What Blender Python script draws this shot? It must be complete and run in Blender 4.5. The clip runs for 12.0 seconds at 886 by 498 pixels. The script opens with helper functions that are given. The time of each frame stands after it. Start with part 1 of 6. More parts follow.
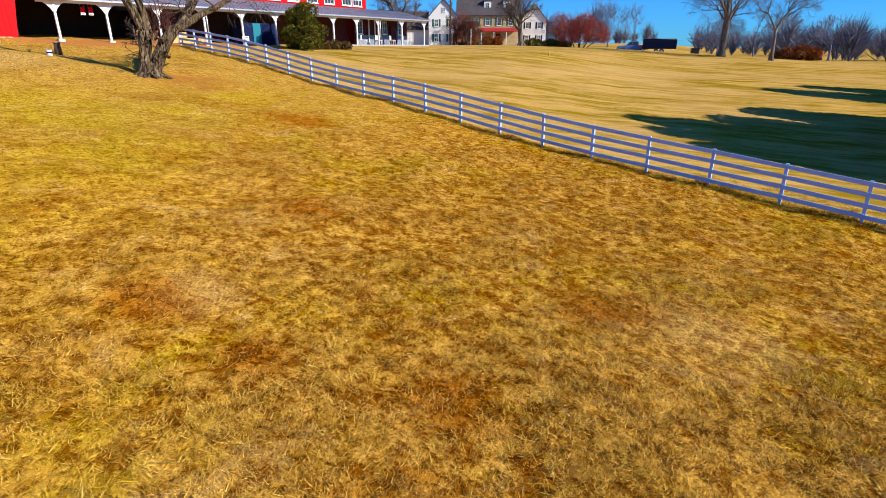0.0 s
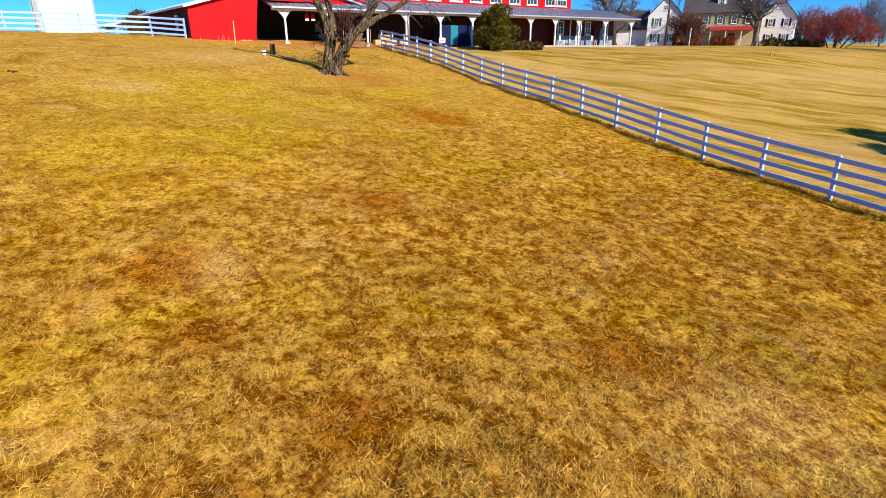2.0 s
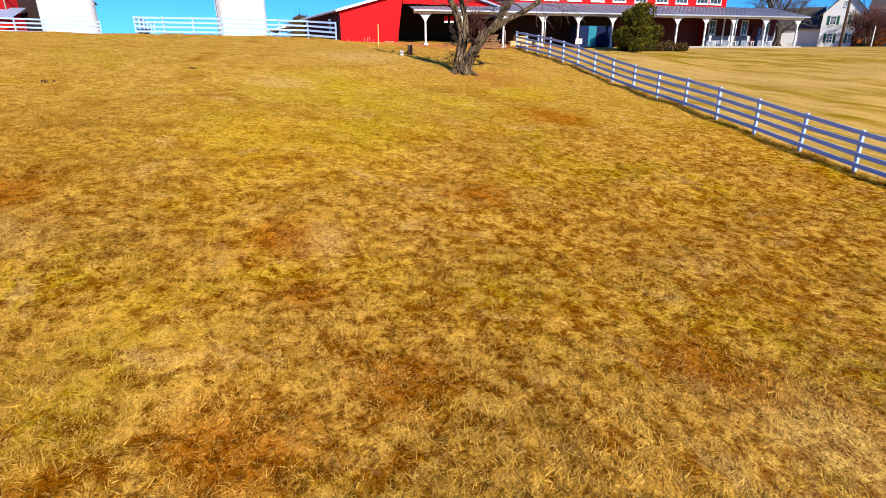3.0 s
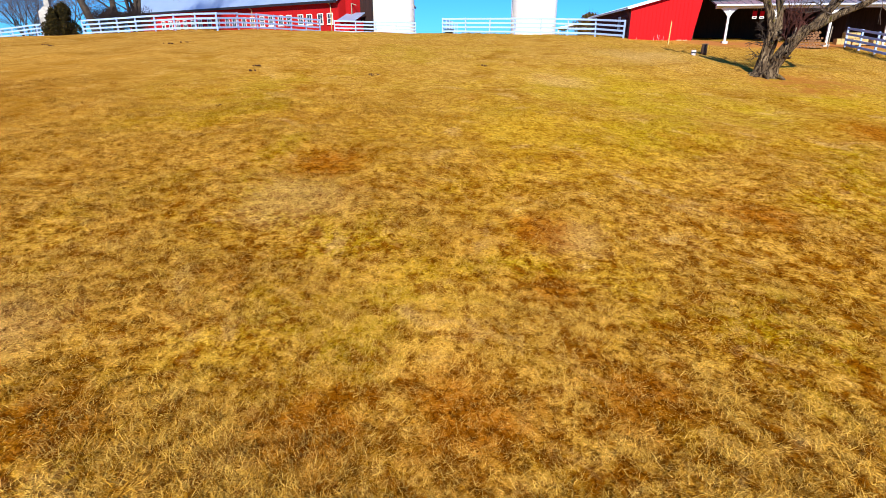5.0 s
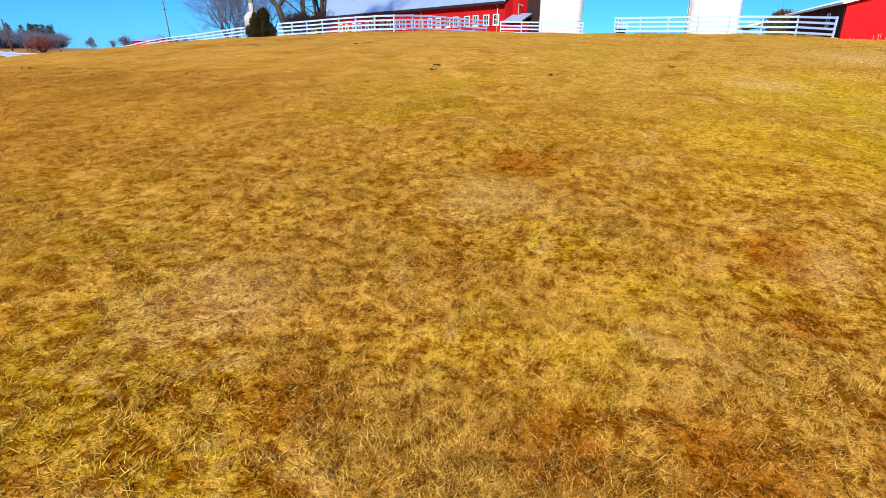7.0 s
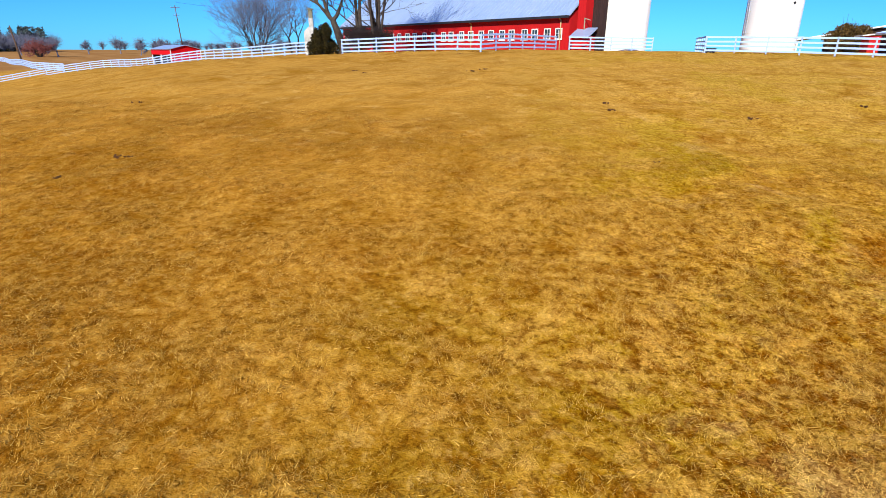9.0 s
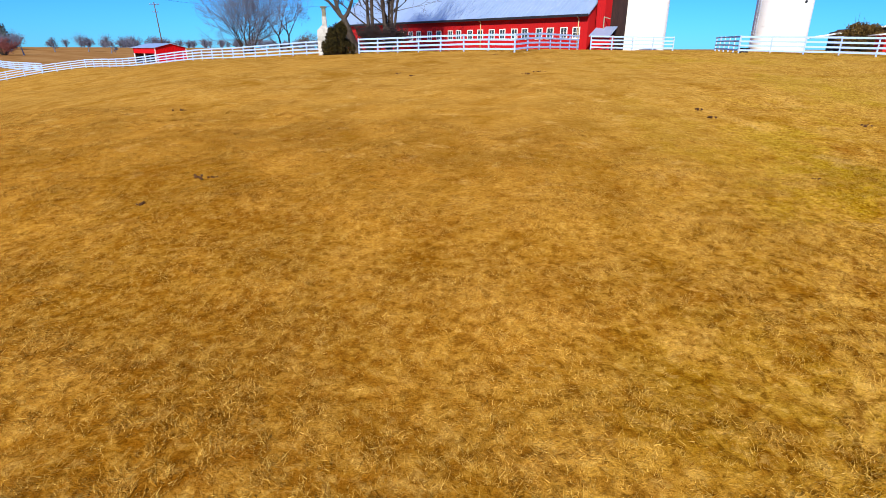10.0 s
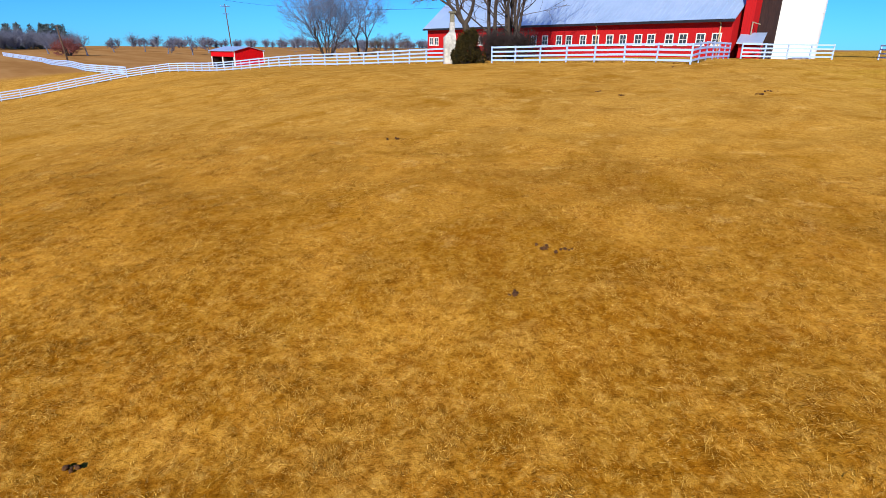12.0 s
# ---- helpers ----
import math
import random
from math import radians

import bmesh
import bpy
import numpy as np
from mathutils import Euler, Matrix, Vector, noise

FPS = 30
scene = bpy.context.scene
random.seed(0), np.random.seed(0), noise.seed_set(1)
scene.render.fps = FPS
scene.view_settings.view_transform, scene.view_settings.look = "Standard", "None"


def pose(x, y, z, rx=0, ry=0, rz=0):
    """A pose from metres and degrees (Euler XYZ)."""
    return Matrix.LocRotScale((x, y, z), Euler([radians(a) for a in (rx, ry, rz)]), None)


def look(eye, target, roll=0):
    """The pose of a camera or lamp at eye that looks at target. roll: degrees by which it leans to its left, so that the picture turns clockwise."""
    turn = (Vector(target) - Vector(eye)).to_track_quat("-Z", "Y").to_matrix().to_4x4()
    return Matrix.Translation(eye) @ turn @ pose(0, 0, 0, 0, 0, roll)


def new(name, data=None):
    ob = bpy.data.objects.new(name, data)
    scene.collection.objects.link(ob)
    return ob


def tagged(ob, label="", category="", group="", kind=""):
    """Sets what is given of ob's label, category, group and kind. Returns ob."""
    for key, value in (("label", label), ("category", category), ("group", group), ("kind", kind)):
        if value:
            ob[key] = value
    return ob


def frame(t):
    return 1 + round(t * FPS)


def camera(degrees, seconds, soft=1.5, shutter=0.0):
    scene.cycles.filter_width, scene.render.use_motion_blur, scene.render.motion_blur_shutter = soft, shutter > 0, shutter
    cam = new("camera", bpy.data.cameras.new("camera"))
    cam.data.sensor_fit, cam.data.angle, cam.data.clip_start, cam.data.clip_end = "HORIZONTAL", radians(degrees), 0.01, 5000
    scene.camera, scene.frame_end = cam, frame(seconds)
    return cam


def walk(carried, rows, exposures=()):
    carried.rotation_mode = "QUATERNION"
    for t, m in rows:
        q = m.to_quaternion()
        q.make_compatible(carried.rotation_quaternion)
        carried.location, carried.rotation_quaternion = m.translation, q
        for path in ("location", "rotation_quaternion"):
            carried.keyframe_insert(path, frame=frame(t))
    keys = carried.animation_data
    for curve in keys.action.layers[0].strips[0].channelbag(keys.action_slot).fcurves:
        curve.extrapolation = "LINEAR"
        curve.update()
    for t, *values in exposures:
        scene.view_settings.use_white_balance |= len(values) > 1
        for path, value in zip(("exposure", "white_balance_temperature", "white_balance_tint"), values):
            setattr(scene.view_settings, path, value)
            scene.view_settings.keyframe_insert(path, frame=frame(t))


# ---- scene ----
# ================= camera =================
cam = camera(78.5, 12.0, 0.9)
# seconds, eye x y z, pitch above the level, roll, heading to the left of +y
PATH = [
    (0.0, -0.709, 0.515, 4.011, -20.40, -0.07, -63.85),
    (0.5, 0.000, 0.001, 4.010, -20.41, -0.17, -58.65),
    (1.0, 0.709, -0.513, 4.008, -20.42, -0.27, -53.18),
    (1.5, 1.347, -1.063, 3.916, -20.25, -0.37, -48.23),
    (2.0, 1.786, -1.575, 3.842, -20.10, -0.29, -41.56),
    (2.5, 2.016, -2.045, 3.767, -19.97, -0.28, -34.48),
    (2.7, 2.055, -2.200, 3.740, -19.90, -0.28, -31.50),
    (4.3, 1.930, -2.872, 4.000, -20.18, 0.00, -12.09),
    (4.5, 1.940, -2.850, 3.990, -20.20, 0.00, -8.91),
    (5.0, 1.880, -2.619, 3.881, -20.13, 0.16, -0.17),
    (5.5, 1.850, -2.450, 3.808, -20.05, 0.29, 6.47),
    (6.0, 1.820, -2.330, 3.760, -20.03, 0.36, 12.39),
    (6.5, 1.500, -2.325, 3.751, -20.06, 0.37, 13.72),
    (7.0, 0.518, -2.358, 3.796, -20.04, 0.30, 14.68),
    (7.5, -1.040, -2.357, 4.048, -20.03, 0.12, 15.29),
    (7.7, -1.853, -2.341, 4.280, -20.00, 0.14, 15.43),
    (9.3, -9.590, -1.581, 5.440, -20.15, 0.21, 12.20),
    (9.5, -10.586, -1.391, 5.470, -20.25, 0.18, 11.35),
    (10.0, -13.120, -0.800, 5.570, -20.32, 0.19, 10.56),
    (10.5, -15.576, -0.219, 5.800, -20.35, 0.18, 10.24),
    (11.0, -18.030, 0.380, 6.020, -20.30, 0.21, 9.94),
    (11.5, -20.434, 0.929, 6.190, -20.32, 0.18, 9.79),
    (12.0, -22.905, 1.633, 6.270, -20.38, 0.32, 13.81),
]


def aim(x, y, z, pitch, roll, yaw):
    p, h = radians(pitch), radians(yaw)
    return look((x, y, z), (x - math.sin(h) * math.cos(p), y + math.cos(h) * math.cos(p), z + math.sin(p)), roll)


walk(cam, [(t, aim(*row)) for t, *row in PATH], exposures=[(0.0, 0.50), (8.0, 0.47), (12.0, 0.36)])

# ================= daylight =================
SUN_ELEVATION = radians(30)
world = bpy.data.worlds.new("sky")
scene.world = world
world.use_nodes = True
sky = world.node_tree.nodes.new("ShaderNodeTexSky")
sky.sky_type, sky.sun_disc = "NISHITA", False
sky.sun_elevation, sky.sun_rotation = SUN_ELEVATION, radians(180)
sky.altitude, sky.air_density, sky.dust_density, sky.ozone_density = 600.0, 1.0, 0.05, 4.0
sky_back = world.node_tree.nodes["Background"]
sky_back.inputs["Strength"].default_value = 0.060
tint = world.node_tree.nodes.new("ShaderNodeMix")
tint.data_type, tint.blend_type = "RGBA", "MULTIPLY"
tint.inputs["Factor"].default_value = 1.0
tint.inputs["B"].default_value = (0.25, 0.98, 2.05, 1.0)
world.node_tree.links.new(sky.outputs[0], tint.inputs["A"])
world.node_tree.links.new(tint.outputs["Result"], sky_back.inputs["Color"])
sun = new("sun", bpy.data.lights.new("sun", "SUN"))
sun.data.energy, sun.data.angle, sun.data.color = 5.0, radians(0.53), (1.0, 0.93, 0.82)
sun.matrix_world = look((0, -100 * math.cos(SUN_ELEVATION), 100 * math.sin(SUN_ELEVATION)), (0, 0, 0))


# ================= materials =================
class Nodes:
    """A short way to write node trees."""

    def __init__(self, name, rough=0.8, metal=0.0):
        self.m = bpy.data.materials.new(name)
        self.m.use_nodes = True
        self.t = self.m.node_tree
        self.b = self.t.nodes["Principled BSDF"]
        self.b.inputs["Roughness"].default_value, self.b.inputs["Metallic"].default_value = rough, metal
        self.b.inputs["Specular IOR Level"].default_value = 0.3

    def put(self, a, b):
        if isinstance(a, (int, float)):
            b.default_value = a
        elif isinstance(a, tuple):
            b.default_value = (*a, 1.0) if len(a) == 3 and len(b.default_value) == 4 else a
        else:
            self.t.links.new(a, b)

    def node(self, kind, operation=None, vector_type=None, data_type=None, blend_type=None, interpolation_type=None, clamp=None):
        n = self.t.nodes.new(kind)
        if operation is not None:
            n.operation = operation
        if vector_type is not None:
            n.vector_type = vector_type
        if data_type is not None:
            n.data_type = data_type
        if blend_type is not None:
            n.blend_type = blend_type
        if interpolation_type is not None:
            n.interpolation_type = interpolation_type
        if clamp is not None:
            n.clamp = clamp
        return n

    def place(self, scale=(1, 1, 1), kind="Object", turn=0.0):
        c = self.node("ShaderNodeTexCoord")
        m = self.node("ShaderNodeMapping", vector_type="TEXTURE")
        m.inputs["Scale"].default_value = tuple(1.0 / v for v in scale)
        m.inputs["Rotation"].default_value = (0, 0, radians(turn))
        self.t.links.new(c.outputs[kind], m.inputs["Vector"])
        return m.outputs[0]

    def noise(self, where, scale, detail=4.0, rough=0.6, warp=0.0):
        n = self.node("ShaderNodeTexNoise")
        self.put(where, n.inputs["Vector"])
        for key, value in (("Scale", scale), ("Detail", detail), ("Roughness", rough), ("Distortion", warp)):
            n.inputs[key].default_value = value
        return n.outputs["Fac"]

    def ramp(self, fac, lo, hi, a=0.0, b=1.0):
        n = self.node("ShaderNodeMapRange", clamp=True, interpolation_type="SMOOTHSTEP")
        self.put(fac, n.inputs["Value"])
        for key, value in (("From Min", lo), ("From Max", hi), ("To Min", a), ("To Max", b)):
            n.inputs[key].default_value = value
        return n.outputs["Result"]

    def mix(self, fac, a, b, blend="MIX"):
        n = self.node("ShaderNodeMix", data_type="RGBA", blend_type=blend)
        self.put(fac, n.inputs["Factor"])
        self.put(a, n.inputs["A"])
        self.put(b, n.inputs["B"])
        return n.outputs["Result"]

    def calc(self, op, a, b=0.0):
        n = self.node("ShaderNodeMath", operation=op)
        self.put(a, n.inputs[0])
        self.put(b, n.inputs[1])
        return n.outputs[0]

    def bump(self, height, strength=0.4, distance=0.02):
        n = self.node("ShaderNodeBump")
        n.inputs["Strength"].default_value, n.inputs["Distance"].default_value = strength, distance
        self.put(height, n.inputs["Height"])
        self.t.links.new(n.outputs[0], self.b.inputs["Normal"])

    def color(self, c):
        self.put(c, self.b.inputs["Base Color"])
        return self

    def random(self):
        return self.node("ShaderNodeObjectInfo").outputs["Random"]

    def island(self):
        return self.node("ShaderNodeNewGeometry").outputs["Random Per Island"]


def painted(name, base, worn, rough=0.55, scale=3.0, amount=0.5, grain=(1, 1, 8), bump=0.15):
    """Paint on boards or metal: grain, dirt and worn places."""
    n = Nodes(name, rough)
    w = n.place(grain)
    big, fine = n.noise(n.place(), scale * 0.3, 3), n.noise(w, scale * 4, 5, 0.7)
    dirty = n.calc("MULTIPLY", n.ramp(big, 0.35, 0.75), n.ramp(fine, 0.3, 0.75))
    shade = n.mix(n.calc("MULTIPLY", dirty, amount), base, worn)
    n.color(n.mix(n.calc("MULTIPLY", n.random(), 0.25), shade, worn))
    n.b.inputs["Specular IOR Level"].default_value = 0.12
    n.bump(fine, bump, 0.01)
    return n.m


def plain(name, a, b, rough=0.8, scale=4.0, metal=0.0, bump=0.3, stretch=(1, 1, 1)):
    """Two tones mixed by grain at two scales."""
    n = Nodes(name, rough, metal)
    w = n.place(stretch)
    f = n.calc("ADD", n.calc("MULTIPLY", n.noise(w, scale, 6, 0.65), 0.65), n.calc("MULTIPLY", n.noise(w, scale * 0.15, 3), 0.35))
    n.color(n.mix(n.ramp(f, 0.3, 0.7), a, b))
    n.bump(n.noise(w, scale * 3, 5, 0.7), bump, 0.02)
    return n.m


def leaf_material(name, a, b, c, rough=0.9):
    n = Nodes(name, rough)
    n.b.inputs["Specular IOR Level"].default_value = 0.12
    r = n.island()
    n.color(n.mix(n.ramp(r, 0.75, 1.0), n.mix(n.ramp(r, 0.0, 0.7), a, b), c))
    return n.m


def furrowed(name, deep, bark, pale):
    """Old bark: long dark furrows, grey ridges, pale scuffs."""
    n = Nodes(name, 0.95)
    n.b.inputs["Specular IOR Level"].default_value = 0.1
    w = n.place((1, 1, 0.22))
    rib, blot = n.noise(w, 9.0, 5, 0.65, 1.2), n.noise(n.place(), 2.2, 5, 0.6, 0.5)
    c = n.mix(n.ramp(rib, 0.40, 0.56), deep, bark)
    c = n.mix(n.calc("MULTIPLY", n.ramp(blot, 0.45, 0.65), n.ramp(rib, 0.46, 0.60)), c, pale)
    c = n.mix(n.ramp(n.noise(n.place(), 1.3, 5, 0.65, 0.8), 0.56, 0.66, 0.0, 0.55), c, (0.20, 0.17, 0.022))
    n.color(c)
    n.bump(n.calc("ADD", rib, n.calc("MULTIPLY", n.noise(w, 30, 5, 0.7), 0.3)), 1.0, 0.09)
    return n.m


# white fence paint with the blue of sky-lit shade put into its colour
WHITE_BOARD = painted("shade_blue_fence_paint", (0.40, 0.55, 0.84), (0.28, 0.39, 0.62), 0.6, 3.0, 0.40)
WHITE_PAINT = painted("white_paint", (0.82, 0.82, 0.80), (0.60, 0.58, 0.54), 0.5, 2.0, 0.35)
WHITE_SILO = painted("white_silo_staves", (0.83, 0.83, 0.81), (0.66, 0.64, 0.60), 0.6, 1.2, 0.3, (1, 1, 0.4))
STEEL = plain("galvanised_steel", (0.45, 0.46, 0.48), (0.62, 0.63, 0.65), 0.4, 3, 0.7, 0.1)
ROOF_METAL = plain("grey_standing_seam_roof", (0.15, 0.165, 0.22), (0.30, 0.31, 0.37), 0.5, 1.1, 0.15, 0.1, (0.5, 4, 1))
ROOF_PALE = plain("pale_metal_roof", (0.33, 0.46, 0.66), (0.42, 0.54, 0.74), 0.4, 0.8, 0.3, 0.08)
RED_BARN = painted("red_barn_siding", (0.62, 0.005, 0.008), (0.42, 0.004, 0.008), 0.55, 1.2, 0.6, (6, 1, 0.5))
RED_OLD = painted("weathered_red_boards", (0.46, 0.012, 0.014), (0.22, 0.008, 0.010), 0.7, 1.0, 0.7, (5, 1, 0.4))
# near-black boards: the gloom of bays and roofed places is in their colour
DARK_WOOD = plain("shade_dark_boards", (0.018, 0.010, 0.010), (0.045, 0.022, 0.018), 0.85, 3, 0, 0.3, (4, 4, 0.5))
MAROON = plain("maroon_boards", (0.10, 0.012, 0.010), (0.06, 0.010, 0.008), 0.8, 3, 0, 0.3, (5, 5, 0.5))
BLACK = plain("black_gutter", (0.010, 0.012, 0.018), (0.025, 0.026, 0.032), 0.5, 4)
GREY_WOOD = plain("grey_weathered_wood", (0.20, 0.16, 0.11), (0.34, 0.28, 0.20), 0.9, 5, 0, 0.5, (4, 4, 0.6))
POLE_WOOD = plain("brown_pole_wood", (0.06, 0.035, 0.022), (0.13, 0.075, 0.045), 0.9, 5, 0, 0.4, (4, 4, 0.4))
BARK = furrowed("furrowed_grey_bark", (0.016, 0.010, 0.007), (0.15, 0.105, 0.062), (0.33, 0.25, 0.15))
BARK_PALE = plain("pale_smooth_bark", (0.075, 0.058, 0.046), (0.23, 0.19, 0.145), 0.95, 4, 0, 0.6, (1, 1, 0.4))
BARK_DARK = plain("dark_bark", (0.028, 0.020, 0.015), (0.090, 0.068, 0.050), 0.95, 5, 0, 0.6, (1, 1, 0.4))
TWIG = plain("grey_brown_twigs", (0.075, 0.055, 0.045), (0.15, 0.115, 0.09), 0.95, 3)
TWIG_RED = plain("reddish_twigs", (0.16, 0.045, 0.04), (0.26, 0.08, 0.065), 0.9, 3)
TWIG_DARK = plain("blackish_twigs", (0.022, 0.016, 0.015), (0.055, 0.038, 0.034), 0.95, 3)
TWIG_SUCKER = plain("dark_red_brown_shoots", (0.060, 0.020, 0.016), (0.13, 0.045, 0.032), 0.95, 3)
# the blue-grey of distance haze is put into these twigs' colour
TWIG_FAR = plain("haze_tinted_twigs", (0.110, 0.125, 0.175), (0.17, 0.175, 0.23), 0.95, 0.6)
STONE_WHITE = plain("whitewashed_stone", (0.30, 0.29, 0.26), (0.68, 0.67, 0.62), 0.95, 3, 0, 0.9)
MOSSY = plain("mossy_stone", (0.08, 0.085, 0.05), (0.26, 0.24, 0.17), 0.95, 6)
STONE_TAN = plain("tan_fieldstone", (0.36, 0.26, 0.13), (0.56, 0.44, 0.24), 0.9, 2.2, 0, 0.6)
SHINGLE = plain("dark_shingles", (0.05, 0.042, 0.045), (0.095, 0.08, 0.08), 0.9, 2.5, 0, 0.4)
GREEN_PAINT = painted("green_shutter_paint", (0.03, 0.13, 0.09), (0.05, 0.10, 0.08))
TEAL = painted("teal_paint", (0.02, 0.20, 0.27), (0.03, 0.12, 0.16), 0.5)
BLUE_DARK = painted("dark_blue_paint", (0.006, 0.014, 0.062), (0.010, 0.018, 0.04), 0.6)
BLUE_TRUCK = painted("pale_blue_car_paint", (0.13, 0.26, 0.55), (0.11, 0.18, 0.34), 0.25, 1.0, 0.3)
ORANGE = painted("orange_machine_paint", (0.42, 0.10, 0.010), (0.20, 0.06, 0.015), 0.5)
YELLOW = painted("yellow_machine_paint", (0.70, 0.42, 0.02), (0.4, 0.25, 0.03), 0.5)
RUBBER = plain("black_rubber", (0.012, 0.012, 0.012), (0.03, 0.03, 0.03), 0.8, 8)
STRAW = plain("straw", (0.45, 0.32, 0.12), (0.62, 0.47, 0.2), 0.9, 12, 0, 0.6)
LOG_END = plain("split_firewood", (0.16, 0.075, 0.035), (0.36, 0.20, 0.10), 0.9, 8, 0, 0.5)
SOIL = plain("dung_and_dark_soil", (0.045, 0.018, 0.006), (0.120, 0.052, 0.016), 0.95, 20, 0, 0.8)
GLASS = Nodes("window_glass", 0.06).color((0.035, 0.05, 0.06)).m
GLASS.node_tree.nodes["Principled BSDF"].inputs["Specular IOR Level"].default_value = 0.6
EVERGREEN = leaf_material("dark_olive_foliage", (0.020, 0.026, 0.003), (0.085, 0.078, 0.006), (0.26, 0.19, 0.012))
CEDAR = leaf_material("bronze_green_cedar", (0.010, 0.010, 0.004), (0.034, 0.027, 0.006), (0.085, 0.055, 0.010))
LEAF_RED = leaf_material("dry_russet_leaves", (0.20, 0.030, 0.028), (0.30, 0.060, 0.050), (0.36, 0.11, 0.07))
BROWN_SHRUB = leaf_material("brown_olive_foliage", (0.050, 0.030, 0.009), (0.115, 0.068, 0.020), (0.20, 0.125, 0.035))
LEAF_RUST = leaf_material("rusty_orange_leaves", (0.09, 0.020, 0.005), (0.20, 0.05, 0.008), (0.36, 0.12, 0.015))
# needles paled and blued, so the colour carries the haze
CONIFER = leaf_material("haze_paled_needles", (0.05, 0.075, 0.07), (0.075, 0.10, 0.09), (0.10, 0.125, 0.11))


# ================= the lie of the land =================
KNOT_X = (-130, -85, -55, -32, -15, 0, 14, 28, 50, 85, 130)
KNOT_Y = (-45, -12, 4, 18, 32, 46, 62, 85, 130)
RELIEF = np.array([
    [-2.20, -2.70, -2.80, -2.80, -2.60, -2.20, -1.50, -0.40, 0.50],
    [-2.47, -2.52, -2.30, -1.83, -0.98, 0.10, 1.22, 3.05, 1.20],
    [-2.74, -2.06, -1.31, 0.13, 1.74, 3.61, 4.10, 5.11, 1.74],
    [-3.37, -1.43, -0.06, 2.26, 3.90, 4.95, 5.18, 5.24, 3.15],
    [-4.18, -1.06, 0.81, 2.59, 4.27, 5.54, 5.48, 5.20, 4.12],
    [-4.79, -1.04, 0.31, 2.27, 4.00, 5.23, 5.41, 5.29, 4.78],
    [-5.06, -1.92, -0.64, 1.83, 3.82, 5.11, 5.35, 5.42, 5.18],
    [-4.64, -1.66, -0.16, 1.42, 3.56, 4.91, 5.30, 5.37, 5.34],
    [-2.22, 0.99, 1.72, 3.75, 4.05, 4.45, 4.85, 5.05, 5.30],
    [-0.15, 2.35, 3.20, 3.98, 4.32, 4.36, 4.45, 4.60, 4.96],
    [0.20, 1.20, 1.60, 2.20, 3.70, 4.25, 4.30, 4.40, 4.40],
])


def knot(k, v):
    k = np.array(k, float)
    i = np.clip(np.searchsorted(k, v) - 1, 0, len(k) - 2)
    t = np.clip((v - k[i]) / (k[i + 1] - k[i]), 0, 1)
    return i, 0.5 * t * t * (3 - 2 * t) + 0.5 * t


def raw_height(x, y):
    (i, u), (j, v) = knot(KNOT_X, x), knot(KNOT_Y, y)
    r = RELIEF
    z = (1 - u) * ((1 - v) * r[i, j] + v * r[i, j + 1]) + u * ((1 - v) * r[i + 1, j] + v * r[i + 1, j + 1])
    # the hollow in the low west
    return z - 3.6 * np.exp(-((x + 118) / 30) ** 2 - ((y - 62) / 16) ** 2)


# the near land, rounded off, on a grid of 1 m from (-150, -70) to (150, 150)
GX, GY = np.arange(-150, 151.0), np.arange(-70, 151.0)
LAND = raw_height(*np.meshgrid(GX, GY, indexing="ij"))
for axis in (0, 1):
    pad = np.pad(LAND, [(8, 8) if a == axis else (0, 0) for a in (0, 1)], "edge")
    weights = np.exp(-0.5 * (np.arange(-8, 9) / 2.8) ** 2)
    LAND = sum(w * np.take(pad, range(8 + k, 8 + k + LAND.shape[axis]), axis) for k, w in zip(range(-8, 9), weights / weights.sum()))


def heights(x, y):
    """The ground's height, for arrays."""
    x, y = np.asarray(x, float), np.asarray(y, float)
    u, v = np.clip(x + 150, 0, 299.999), np.clip(y + 70, 0, 219.999)
    i, j = u.astype(int), v.astype(int)
    u, v = u - i, v - j
    near = (1 - u) * ((1 - v) * LAND[i, j] + v * LAND[i, j + 1]) + u * ((1 - v) * LAND[i + 1, j] + v * LAND[i + 1, j + 1])
    far = np.hypot(x, y - 30)
    west = np.clip((-x - 40) / 120, 0, 1)
    hills = 4.3 + 0.7 * np.sin(x / 190 + 1.0) * np.cos(y / 230) - west * np.clip(1 - (far - 150) / 250, 0, 1) * 3.4
    hills = hills - 3.2 * np.clip((x - 70) / 50, 0, 1) * np.clip((22 - y) / 20, 0, 1)
    k = np.clip((far - 95) / 60, 0, 1)
    k = k * k * (3 - 2 * k)
    return near * (1 - k) + hills * k


def gz(x, y):
    return float(heights(x, y))


# ================= builders =================
def part(name, bm, material, parent, label=""):
    """One mesh from a bmesh, under a thing or under a part."""
    data = bpy.data.meshes.new(name)
    bm.to_mesh(data)
    bm.free()
    data.materials.append(material)
    ob = new(name, data)
    ob.parent = parent
    return tagged(ob, label)


def part_data(name, data, parent, m):
    """A piece on shared mesh data."""
    ob = new(name, data)
    ob.parent = parent
    ob.matrix_local = m
    return ob


def array_mesh(name, verts, faces, material):
    """A mesh from arrays; faces all have the same number of corners."""
    verts, faces = np.asarray(verts, np.float32), np.asarray(faces, np.int32)
    data = bpy.data.meshes.new(name)
    n, k = faces.shape
    data.vertices.add(len(verts))
    data.vertices.foreach_set("co", verts.ravel())
    data.loops.add(n * k)
    data.loops.foreach_set("vertex_index", faces.ravel())
    data.polygons.add(n)
    data.polygons.foreach_set("loop_start", np.arange(0, n * k, k, dtype=np.int32))
    data.update(calc_edges=True)
    data.materials.append(material)
    return data


